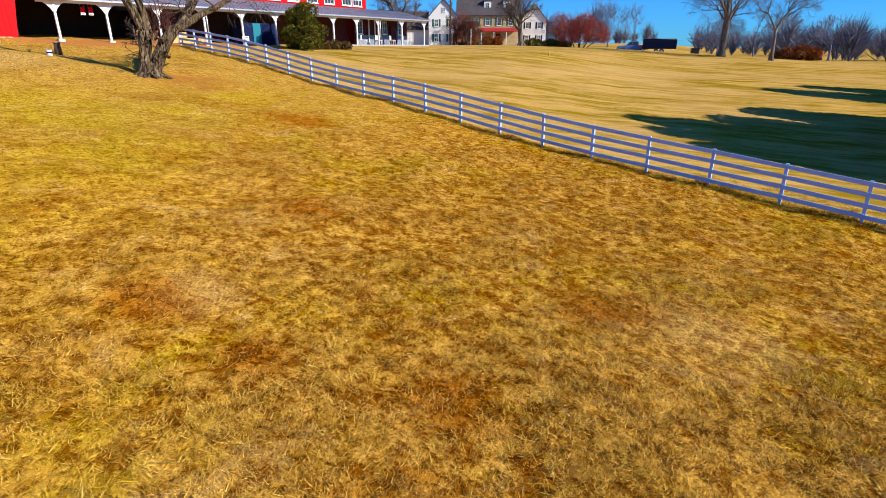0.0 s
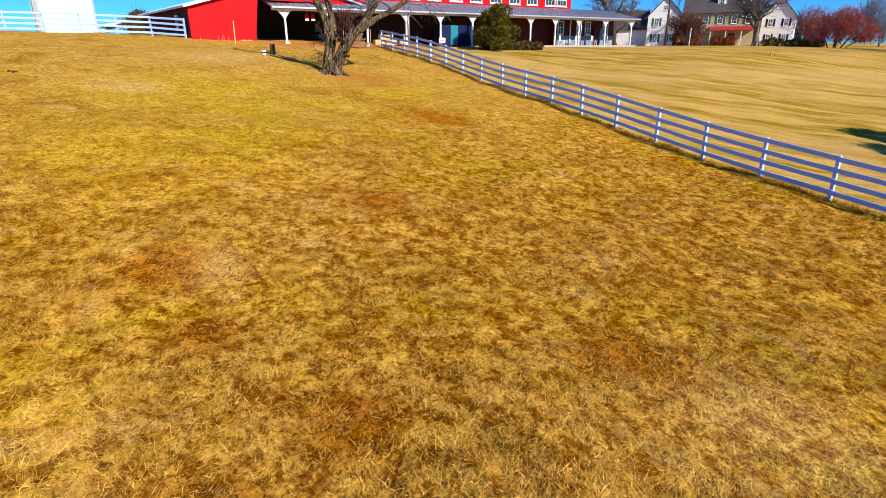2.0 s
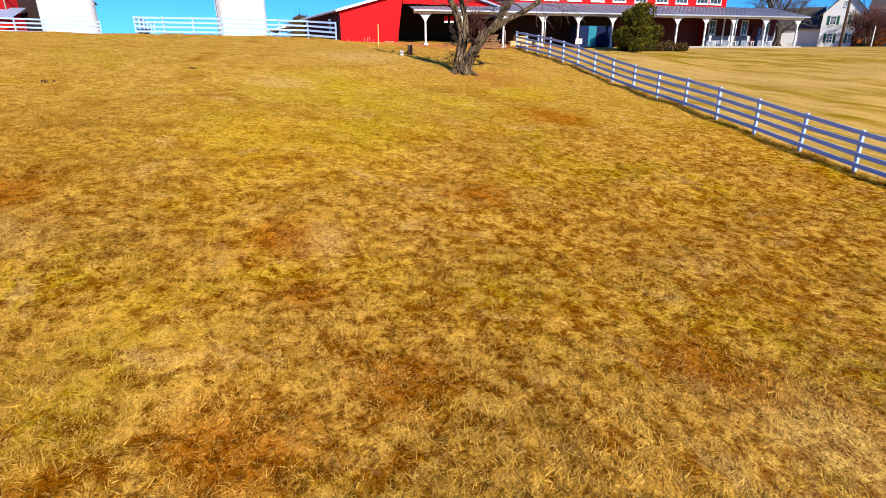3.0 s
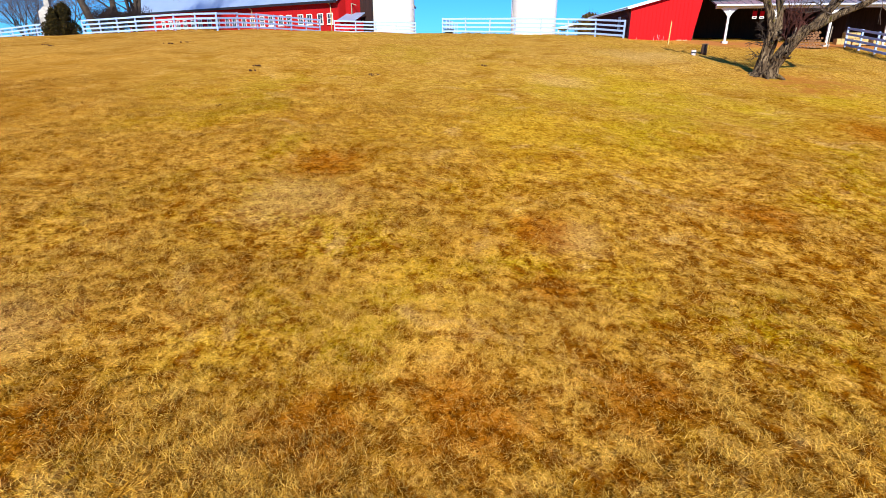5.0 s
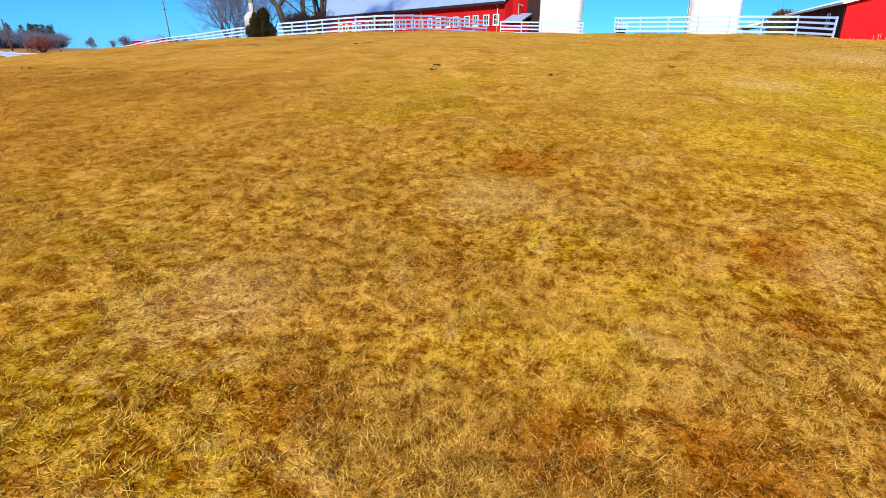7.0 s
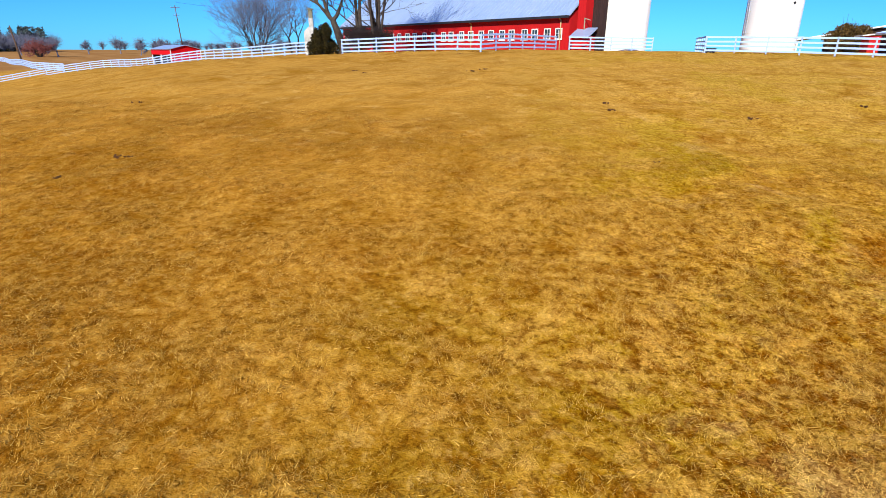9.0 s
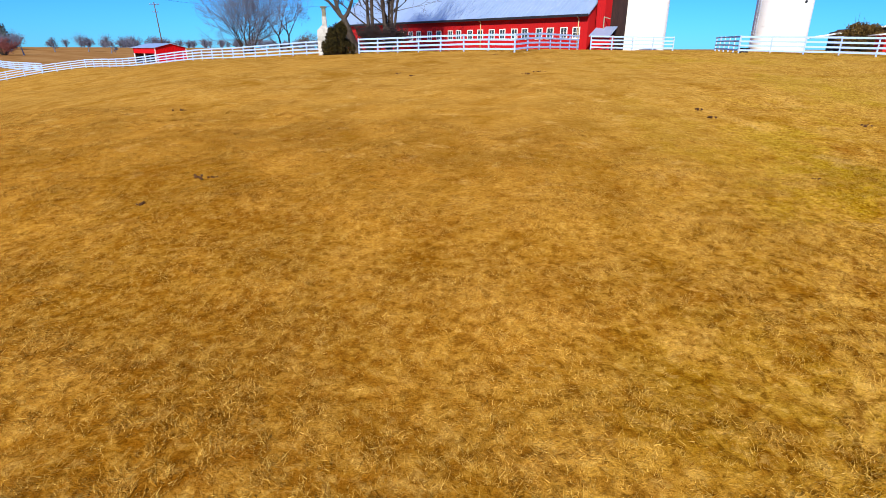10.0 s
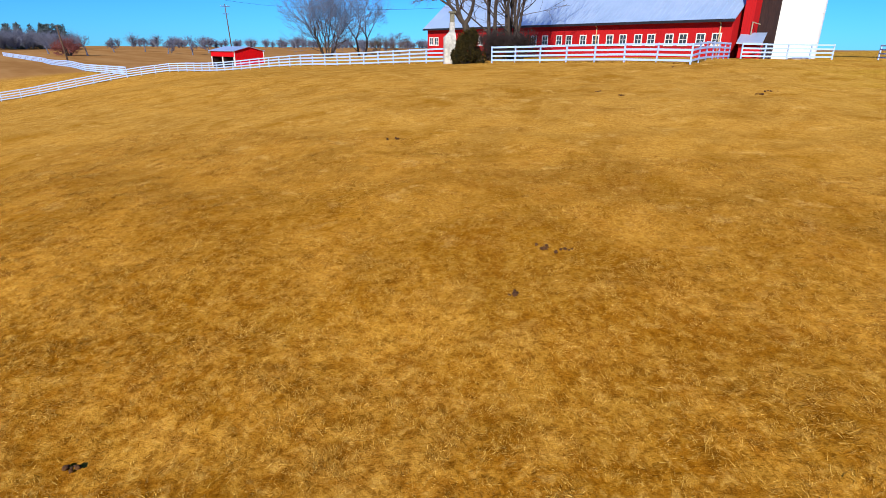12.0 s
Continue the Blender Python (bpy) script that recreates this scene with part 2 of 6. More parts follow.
def thing(name, at, turn=0.0, label="", category="", group="", kind=""):
    ob = new(name)
    ob.empty_display_size = 0.3
    ob.matrix_world = pose(*at, 0, 0, turn)
    return tagged(ob, label, category, group, kind)


def box(bm, x0, x1, y0, y1, z0, z1):
    """A block, added to bm."""
    v = [bm.verts.new((x, y, z)) for z in (z0, z1) for x, y in ((x0, y0), (x1, y0), (x1, y1), (x0, y1))]
    for f in ((3, 2, 1, 0), (4, 5, 6, 7), (0, 1, 5, 4), (1, 2, 6, 5), (2, 3, 7, 6), (3, 0, 4, 7)):
        bm.faces.new([v[i] for i in f])
    return bm


def block(x0, x1, y0, y1, z0, z1, bevel=0.0):
    bm = box(bmesh.new(), x0, x1, y0, y1, z0, z1)
    if bevel:
        bmesh.ops.bevel(bm, geom=bm.edges[:], offset=bevel, segments=2, affect="EDGES", profile=0.6)
    return bm


def beam(bm, a, b, w, h, up=(0, 0, 1)):
    """A bar of width w and height h from a to b."""
    a, b = Vector(a), Vector(b)
    d = (b - a).normalized()
    side = d.cross(Vector(up))
    side = side.normalized() if side.length > 1e-4 else Vector((1, 0, 0))
    top = side.cross(d)
    v = [bm.verts.new(p + side * s * w / 2 + top * t * h / 2) for p in (a, b) for s, t in ((-1, -1), (1, -1), (1, 1), (-1, 1))]
    for f in ((0, 1, 2, 3), (7, 6, 5, 4), (0, 4, 5, 1), (1, 5, 6, 2), (2, 6, 7, 3), (3, 7, 4, 0)):
        bm.faces.new([v[i] for i in f])
    return bm


def tube(bm, a, b, r0, r1, sides=10, caps=True):
    a, b = Vector(a), Vector(b)
    d = (b - a).normalized()
    side = d.orthogonal().normalized()
    top = d.cross(side)
    rings = [[bm.verts.new(p + (side * math.cos(t) + top * math.sin(t)) * r) for t in [2 * math.pi * k / sides for k in range(sides)]] for p, r in ((a, r0), (b, r1))]
    for k in range(sides):
        f = bm.faces.new((rings[0][k], rings[0][(k + 1) % sides], rings[1][(k + 1) % sides], rings[1][k]))
        f.smooth = True
    if caps:
        bm.faces.new(rings[0][::-1])
        bm.faces.new(rings[1])
    return bm


def prism(bm, outline, y0, y1):
    """An upright outline of (x, z) drawn out from y0 to y1."""
    a = [bm.verts.new((x, y0, z)) for x, z in outline]
    b = [bm.verts.new((x, y1, z)) for x, z in outline]
    n = len(outline)
    bm.faces.new(a)
    bm.faces.new(b[::-1])
    for k in range(n):
        bm.faces.new((a[k], b[k], b[(k + 1) % n], a[(k + 1) % n]))
    bmesh.ops.recalc_face_normals(bm, faces=bm.faces[:])
    return bm


def slab(bm, p, q, r, thick):
    """A sheet with corners p, q, q + (r - p), r and a thickness downwards along its normal."""
    p, q, r = Vector(p), Vector(q), Vector(r)
    n = (q - p).cross(r - p).normalized() * thick
    top = [p, q, q + (r - p), r]
    a = [bm.verts.new(v) for v in top]
    b = [bm.verts.new(v - n) for v in top]
    bm.faces.new(a)
    bm.faces.new(b[::-1])
    for k in range(4):
        bm.faces.new((a[k], b[k], b[(k + 1) % 4], a[(k + 1) % 4]))
    bmesh.ops.recalc_face_normals(bm, faces=bm.faces[:])
    return bm


# ================= the ground =================
def stretch_steps(lo, hi, fine, far):
    """Grid lines: fine steps from lo to hi, growing outwards to far."""
    mid = list(np.arange(lo, hi + 0.01, fine))
    step, up, down = fine, [hi], [lo]
    while up[-1] < far:
        step *= 1.22
        up.append(up[-1] + step)
        down.append(down[-1] - step)
    return np.array(down[:0:-1] + mid + up[1:])


RUST_PATCHES = ((-2.3, 2.0, 0.8), (0.6, 2.1, 0.9), (2.2, 2.3, 1.0), (3.8, 5.5, 0.6), (-1.1, 10.8, 1.2), (4.3, 2.9, 0.8), (3.8, 7.6, 0.9), (8.9, 8.8, 1.0), (8.6, 1.7, 1.1), (16.4, 15.2, 1.7))
OLIVE_PATCHES = ((-1.0, 3.4, 0.9), (1.9, 5.4, 1.2), (-2.7, 1.2, 0.7), (4.5, 16.6, 2.4), (5.0, 5.9, 1.0), (7.6, 13.1, 1.9), (18.0, 19.5, 3.0), (5.0, 14.0, 5.0), (9.0, 22.0, 5.0))
CALM_PATCHES = ((1.2, 4.6, 1.6), (3.8, 7.5, 2.2), (5.5, 13.0, 3.6), (11.0, 17.0, 4.0))
PALE_PATCHES = ((-4.3, 3.6, 1.4), (-1.2, 8.6, 1.5), (4.5, 7.3, 0.8), (7.2, 22.6, 1.8), (13.4, 30.8, 3.7), (8.7, 0.1, 1.5))


def spots_mask(n, w, spots, ragged):
    """One where any of the round patches lies, with a ragged edge."""
    total = None
    for x, y, r in spots:
        d = n.node("ShaderNodeVectorMath", operation="DISTANCE")
        flat = n.node("ShaderNodeVectorMath", operation="MULTIPLY")
        n.put(w, flat.inputs[0])
        flat.inputs[1].default_value = (1, 1, 0)
        n.put(flat.outputs[0], d.inputs[0])
        d.inputs[1].default_value = (x, y, 0)
        k = n.ramp(n.calc("ADD", d.outputs["Value"], n.calc("MULTIPLY", ragged, 2.2 * r)), 1.3 * r, 2.3 * r, 1.0, 0.0)
        total = k if total is None else n.calc("MAXIMUM", total, k)
    return total


def pasture_color(n, w):
    """The pasture's patches of straw, gold, olive, rust and pale litter; browner in the west."""
    sep = n.node("ShaderNodeSeparateXYZ")
    n.put(w, sep.inputs[0])
    green = n.ramp(sep.outputs[0], -16.0, -1.0, 0.12, 1.0)
    patch, mid = n.noise(w, 0.16, 5, 0.62, 0.6), n.noise(w, 0.9, 6, 0.72, 0.3)
    ragged = n.noise(w, 1.3, 6, 0.7, 0.6)
    litter, worn = n.noise(w, 0.62, 6, 0.74, 0.4), n.noise(w, 0.42, 6, 0.70, 0.5)
    c = n.mix(n.ramp(mid, 0.36, 0.62), (0.40, 0.195, 0.014), (0.58, 0.325, 0.050))
    c = n.mix(n.calc("MULTIPLY", n.calc("MULTIPLY", n.ramp(patch, 0.46, 0.62), 0.85), green), c, (0.42, 0.285, 0.004))
    c = n.mix(n.calc("MULTIPLY", n.ramp(worn, 0.52, 0.68), 0.70), c, (0.27, 0.100, 0.004))
    c = n.mix(n.calc("MULTIPLY", n.ramp(litter, 0.50, 0.66), 0.85), c, (0.66, 0.385, 0.075))
    # greener beyond the start, towards the barns
    olive = n.calc("MULTIPLY", n.ramp(sep.outputs[1], 7.0, 20.0), n.ramp(sep.outputs[0], -4.0, 4.0))
    c = n.mix(n.calc("MULTIPLY", olive, n.ramp(mid, 0.35, 0.60, 0.25, 0.60)), c, (0.47, 0.295, 0.040))
    # the drier, browner west
    west = n.mix(n.ramp(n.noise(w, 0.30, 5, 0.66, 0.6), 0.40, 0.62), (0.24, 0.088, 0.008), (0.43, 0.190, 0.026))
    c = n.mix(n.ramp(sep.outputs[0], -16.0, -2.0, 0.70, 0.0), c, west)
    # paler, shorter turf up the slope
    c = n.mix(n.calc("MULTIPLY", n.ramp(sep.outputs[1], 12.0, 30.0, 0.0, 0.55), n.ramp(mid, 0.32, 0.60, 0.5, 1.0)), c, (0.58, 0.335, 0.085))
    up = n.ramp(sep.outputs[1], 8.0, 20.0)
    c = n.mix(n.calc("MULTIPLY", n.calc("MULTIPLY", n.ramp(n.noise(w, 0.36, 7, 0.74, 0.3), 0.50, 0.66), 0.62), up), c, (0.30, 0.130, 0.008))
    c = n.mix(n.calc("MULTIPLY", n.calc("MULTIPLY", n.ramp(n.noise(w, 0.95, 6, 0.74, 0.3), 0.55, 0.68), 0.60), up), c, (0.66, 0.41, 0.13))
    # tussocks: pale tops, gaps darkened for reddish thatch and for shade, rank only close to the start and the flight
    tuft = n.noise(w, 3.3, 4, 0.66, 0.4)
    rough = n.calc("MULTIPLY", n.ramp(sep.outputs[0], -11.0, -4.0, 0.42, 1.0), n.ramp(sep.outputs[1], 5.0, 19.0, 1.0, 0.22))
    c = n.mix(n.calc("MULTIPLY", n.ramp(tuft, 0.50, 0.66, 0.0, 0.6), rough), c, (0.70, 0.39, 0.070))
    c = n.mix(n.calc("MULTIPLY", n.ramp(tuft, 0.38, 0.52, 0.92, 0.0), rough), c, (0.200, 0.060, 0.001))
    # clumps a hand or two across: straw crests over gaps with shade painted dark
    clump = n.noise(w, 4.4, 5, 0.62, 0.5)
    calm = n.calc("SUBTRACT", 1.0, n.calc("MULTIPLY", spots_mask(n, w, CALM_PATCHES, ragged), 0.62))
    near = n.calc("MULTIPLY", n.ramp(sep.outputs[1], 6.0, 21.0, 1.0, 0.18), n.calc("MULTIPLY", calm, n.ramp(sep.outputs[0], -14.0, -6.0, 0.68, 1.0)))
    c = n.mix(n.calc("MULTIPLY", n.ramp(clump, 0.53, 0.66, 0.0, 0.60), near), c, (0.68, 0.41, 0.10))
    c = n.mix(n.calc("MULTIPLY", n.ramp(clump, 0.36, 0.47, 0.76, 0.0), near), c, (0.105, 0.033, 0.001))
    c = n.mix(1.0, c, (1.03, 1.02, 0.82), "MULTIPLY")
    # the patchwork about the start: rusty, olive and bleached, each with a ragged edge
    about = n.calc("MULTIPLY", n.ramp(sep.outputs[0], -9.0, -3.0), n.ramp(sep.outputs[1], 14.0, 34.0, 1.0, 0.35))
    rust = n.calc("MAXIMUM", spots_mask(n, w, RUST_PATCHES, ragged), n.calc("MULTIPLY", n.ramp(n.noise(w, 0.55, 6, 0.70, 0.6), 0.55, 0.68, 0.0, 0.5), about))
    green_in = n.calc("MAXIMUM", spots_mask(n, w, OLIVE_PATCHES, ragged), n.calc("MULTIPLY", n.ramp(n.noise(w, 0.40, 5, 0.66, 0.5), 0.50, 0.66, 0.0, 0.7), about))
    bleached = n.calc("MAXIMUM", spots_mask(n, w, PALE_PATCHES, ragged), n.calc("MULTIPLY", n.ramp(n.noise(w, 0.75, 6, 0.72, 0.5), 0.56, 0.67), about))
    c = n.mix(n.calc("MULTIPLY", green_in, 0.85), c, n.mix(1.0, c, (1.06, 1.13, 0.60), "MULTIPLY"))
    c = n.mix(n.calc("MULTIPLY", bleached, 0.55), c, (0.66, 0.42, 0.125))
    c = n.mix(n.calc("MULTIPLY", rust, 0.95), c, n.mix(1.0, c, (0.70, 0.44, 0.18), "MULTIPLY"))
    return c, tuft, mid, calm


def ground_material():
    n = Nodes("dry_pasture", 0.95)
    n.b.inputs["Specular IOR Level"].default_value = 0.0
    w = n.place()
    sep = n.node("ShaderNodeSeparateXYZ")
    n.put(w, sep.inputs[0])
    x, y = sep.outputs[0], sep.outputs[1]
    fine = n.noise(w, 13, 4, 0.65, 0.8)
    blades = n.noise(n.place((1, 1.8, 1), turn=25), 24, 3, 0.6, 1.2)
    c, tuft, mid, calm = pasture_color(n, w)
    start = n.ramp(x, -10.0, -3.0)
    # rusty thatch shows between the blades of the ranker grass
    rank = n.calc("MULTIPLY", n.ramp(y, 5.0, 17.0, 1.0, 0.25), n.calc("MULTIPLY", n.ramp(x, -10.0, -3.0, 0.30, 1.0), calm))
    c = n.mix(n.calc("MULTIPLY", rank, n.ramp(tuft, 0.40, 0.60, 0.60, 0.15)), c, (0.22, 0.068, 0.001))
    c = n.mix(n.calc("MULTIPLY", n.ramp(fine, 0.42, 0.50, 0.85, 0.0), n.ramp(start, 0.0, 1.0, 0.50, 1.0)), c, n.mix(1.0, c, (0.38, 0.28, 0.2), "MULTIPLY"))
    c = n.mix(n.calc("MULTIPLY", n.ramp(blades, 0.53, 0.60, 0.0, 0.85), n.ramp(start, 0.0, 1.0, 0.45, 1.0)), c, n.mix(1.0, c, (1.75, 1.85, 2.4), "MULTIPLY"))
    # the mown field beyond the side fence, in long swathes
    side = n.calc("SUBTRACT", x, n.calc("ADD", n.calc("MULTIPLY", y, 0.25), 20.6))
    mown = n.calc("MULTIPLY", n.ramp(side, -0.2, 0.4), n.ramp(y, 90.0, 110.0, 1.0, 0.0))
    swathe = n.noise(n.place((0.16, 1.0, 0.02), turn=-78), 0.95, 7, 0.74, 0.5)
    broad = n.noise(n.place((0.5, 1.0, 0.02), turn=-78), 0.16, 4, 0.6, 0.5)
    m = n.mix(n.ramp(swathe, 0.38, 0.60), (0.28, 0.175, 0.006), (0.60, 0.37, 0.095))
    m = n.mix(n.calc("MULTIPLY", n.ramp(broad, 0.45, 0.62), 0.65), m, (0.60, 0.37, 0.12))
    m = n.mix(n.ramp(n.noise(n.place((0.12, 1.0, 0.02), turn=-74), 1.4, 6, 0.75, 0.6), 0.52, 0.72, 0.0, 0.70), m, (0.22, 0.165, 0.006))
    m = n.mix(n.ramp(fine, 0.36, 0.55, 0.35, 0.0), m, (0.30, 0.15, 0.012))
    c = n.mix(mown, c, m)
    # bare earth by the barn and round the old tree
    earth = n.calc("MULTIPLY", n.ramp(n.calc("ABSOLUTE", n.calc("SUBTRACT", y, 39.4)), 1.0, 3.2, 1.0, 0.0), n.calc("MULTIPLY", n.ramp(x, 19.0, 21.0), n.ramp(x, 34.0, 40.0, 1.0, 0.0)))
    c = n.mix(n.calc("MULTIPLY", earth, n.ramp(mid, 0.25, 0.5)), c, (0.50, 0.19, 0.055))
    dist = n.node("ShaderNodeVectorMath", operation="DISTANCE")
    n.put(w, dist.inputs[0])
    dist.inputs[1].default_value = (18.6, 23.6, 2.7)
    root = n.calc("MULTIPLY", n.ramp(dist.outputs["Value"], 1.0, 3.6, 1.0, 0.0), n.ramp(mid, 0.35, 0.6))
    c = n.mix(n.calc("MULTIPLY", root, 0.8), c, (0.42, 0.15, 0.03))
    # far stubble to the west
    far = n.ramp(n.calc("ADD", n.calc("MULTIPLY", x, -1.0), n.calc("MULTIPLY", y, 0.55)), 158.0, 166.0)
    stubble = n.mix(n.ramp(n.noise(n.place((0.02, 0.12, 1), turn=-35), 1.0, 5), 0.35, 0.65), (0.32, 0.155, 0.048), (0.41, 0.22, 0.078))
    c = n.mix(far, c, stubble)
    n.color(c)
    n.bump(n.calc("ADD", n.calc("MULTIPLY", fine, 0.9), n.calc("ADD", n.calc("MULTIPLY", blades, 0.4), n.calc("MULTIPLY", tuft, 1.2))), 0.55, 0.05)
    return n.m


def blade_material():
    n = Nodes("dry_grass_blades", 0.85)
    n.b.inputs["Specular IOR Level"].default_value = 0.0
    w = n.place()
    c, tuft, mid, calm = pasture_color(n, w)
    r = n.island()
    c = n.mix(n.ramp(r, 0.45, 1.0, 0.0, 0.62), c, (0.86, 0.57, 0.12))
    c = n.mix(n.calc("MULTIPLY", n.ramp(r, 0.0, 0.45, 0.90, 0.0), calm), c, (0.110, 0.034, 0.001))
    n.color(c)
    return n.m


GRASS_BLADE = blade_material()


def build_ground():
    xs, ys = stretch_steps(-90, 60, 1.0, 2600), stretch_steps(-25, 80, 1.0, 2600)
    x, y = np.meshgrid(xs, ys, indexing="ij")
    z = heights(x, y)
    near = np.exp(-((x / 60) ** 2) - (((y - 20) / 50) ** 2))
    z = z + near * 0.05 * (np.sin(x * 1.3 + np.sin(y * 0.9)) + np.sin(y * 1.7 + 1.3 * np.sin(x * 0.7)))
    a = np.arange(x.size).reshape(x.shape)
    faces = np.stack([a[:-1, :-1], a[1:, :-1], a[1:, 1:], a[:-1, 1:]], -1).reshape(-1, 4)
    data = array_mesh("ground", np.stack([x, y, z], -1).reshape(-1, 3), faces, ground_material())
    data.polygons.foreach_set("use_smooth", np.ones(len(faces), bool))
    tagged(new("ground", data), "dry winter pasture and mown field over rolling land", "ground", kind="structure")


build_ground()


# ================= board fences =================
POST_MESH = bpy.data.meshes.new("post")
bm = block(-0.052, 0.052, -0.052, 0.052, -0.25, 1.355, 0.010)
bm.to_mesh(POST_MESH)
bm.free()
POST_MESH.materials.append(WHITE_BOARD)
BOARD_MESH = bpy.data.meshes.new("board")
bm = block(-0.5, 0.5, -0.016, 0.016, -0.070, 0.070)
bm.to_mesh(BOARD_MESH)
bm.free()
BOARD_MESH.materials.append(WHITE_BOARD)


def board_fence(points, label, spacing=2.44, face=1, height=1.35, wide=1.0):
    """Posts and four boards a bay, along a line of corners; boards on the side to the right of the line for face -1."""
    first = points[0]
    fence = thing("board_fence", (first[0], first[1], gz(*first)), 0, label, "fence", "white board fences")
    inv = fence.matrix_world.inverted()
    rng = random.Random(int(first[0] * 7 + first[1]))
    spots = []
    for p, q in zip(points, points[1:]):
        n = max(1, round(math.dist(p, q) / spacing))
        spots += [(p[0] + (q[0] - p[0]) * k / n, p[1] + (q[1] - p[1]) * k / n) for k in range(n)]
    spots.append(points[-1])
    for k, (x, y) in enumerate(spots):
        u, v = spots[min(k, len(spots) - 2)], spots[min(k, len(spots) - 2) + 1]
        turn = math.degrees(math.atan2(v[1] - u[1], v[0] - u[0]))
        m = pose(x, y, gz(x, y), rng.gauss(0, 0.8), rng.gauss(0, 0.8), turn) @ Matrix.Diagonal((1, 1, height / 1.35, 1))
        part_data("post", POST_MESH, fence, inv @ m)
    for (x0, y0), (x1, y1) in zip(spots, spots[1:]):
        d = math.dist((x0, y0), (x1, y1))
        nx, ny = -(y1 - y0) / d * 0.070 * face, (x1 - x0) / d * 0.070 * face
        for level in (0.24, 0.58, 0.92, 1.26):
            a = Vector((x0 + nx, y0 + ny, gz(x0, y0) + level * height / 1.35 + rng.gauss(0, 0.008)))
            b = Vector((x1 + nx, y1 + ny, gz(x1, y1) + level * height / 1.35 + rng.gauss(0, 0.008)))
            e = (b - a).normalized()
            s = Vector((e.y, -e.x, 0)).normalized() * -1
            m = Matrix((e, s, e.cross(s))).transposed().to_4x4()
            m.translation = (a + b) / 2
            part_data("board", BOARD_MESH, fence, inv @ m @ Matrix.Diagonal(((b - a).length + 0.02, 1, wide, 1)))
    return fence


def fence_line(y):
    return (20.5 + 0.25 * y, y)


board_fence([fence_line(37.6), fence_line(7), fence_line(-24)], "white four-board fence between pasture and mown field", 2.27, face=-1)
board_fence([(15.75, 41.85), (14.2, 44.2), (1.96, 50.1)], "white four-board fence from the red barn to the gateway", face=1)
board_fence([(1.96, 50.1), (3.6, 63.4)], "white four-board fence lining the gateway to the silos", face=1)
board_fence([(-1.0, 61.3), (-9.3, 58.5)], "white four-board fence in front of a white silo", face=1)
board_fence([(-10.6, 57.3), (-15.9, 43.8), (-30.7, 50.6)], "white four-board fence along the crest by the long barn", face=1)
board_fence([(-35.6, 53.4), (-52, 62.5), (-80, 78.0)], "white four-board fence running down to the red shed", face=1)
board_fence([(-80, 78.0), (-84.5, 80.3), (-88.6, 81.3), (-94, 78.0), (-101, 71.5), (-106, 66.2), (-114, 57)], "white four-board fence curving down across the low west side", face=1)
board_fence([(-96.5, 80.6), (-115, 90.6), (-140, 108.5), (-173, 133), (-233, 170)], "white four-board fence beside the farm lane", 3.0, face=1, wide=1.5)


# ================= windows and walls for buildings =================
def window(parent, x, y, z, w, h, panes=(2, 2), shutters=None):
    """A sash window on a wall that faces local -y; x and z are its middle."""
    bm = bmesh.new()
    t = 0.09
    for a in ((x - w / 2, x - w / 2 + t, z - h / 2, z + h / 2), (x + w / 2 - t, x + w / 2, z - h / 2, z + h / 2),
              (x - w / 2 + t, x + w / 2 - t, z + h / 2 - t, z + h / 2), (x - w / 2 + t, x + w / 2 - t, z - h / 2, z - h / 2 + t)):
        box(bm, a[0], a[1], y - 0.07, y + 0.02, a[2], a[3])
    frame_ob = part("window", bm, WHITE_PAINT, parent, "white framed sash window")
    bm = bmesh.new()
    iw, ih = w - 2 * t, h - 2 * t
    for k in range(1, panes[0]):
        cx = x - iw / 2 + iw * k / panes[0]
        box(bm, cx - 0.018, cx + 0.018, y - 0.045, y - 0.012, z - ih / 2, z + ih / 2)
    for k in range(1, panes[1]):
        cz = z - ih / 2 + ih * k / panes[1]
        box(bm, x - iw / 2, x + iw / 2, y - 0.043, y - 0.014, cz - 0.018, cz + 0.018)
    part("glazing_bar", bm, WHITE_PAINT, frame_ob)
    for i in range(panes[0]):
        for j in range(panes[1]):
            x0, z0 = x - iw / 2 + iw * i / panes[0], z - ih / 2 + ih * j / panes[1]
            part("pane", block(x0 + 0.004, x0 + iw / panes[0] - 0.004, y - 0.03, y - 0.02, z0 + 0.004, z0 + ih / panes[1] - 0.004), GLASS, frame_ob)
    part("window_sill", block(x - w / 2 - 0.06, x + w / 2 + 0.06, y - 0.12, y + 0.02, z - h / 2 - 0.07, z - h / 2 - 0.003), WHITE_PAINT, frame_ob)
    if shutters:
        for s in (-1, 1):
            cx = x + s * (w / 2 + 0.2)
            bm = block(cx - 0.17, cx + 0.17, y - 0.05, y - 0.004, z - h / 2, z + h / 2)
            for k in range(6):
                cz = z - h / 2 + h * (k + 0.5) / 6
                box(bm, cx - 0.13, cx + 0.13, y - 0.065, y - 0.05, cz - h / 18, cz + h / 18)
            part("shutter", bm, shutters, frame_ob, "green louvred shutter")
    return frame_ob


def ribs(bm, x0, x1, y, z0, top, step=0.3, w=0.03, d=0.025):
    """Upright ribs of board or metal siding on a wall that faces local -y; top is a height or a rule for it."""
    x = x0 + step / 2
    while x < x1:
        z1 = top(x) if callable(top) else top
        if z1 > z0 + 0.1:
            box(bm, x - w / 2, x + w / 2, y - d, y + 0.002, z0 + 0.02, z1 - 0.02)
        x += step
    return bm


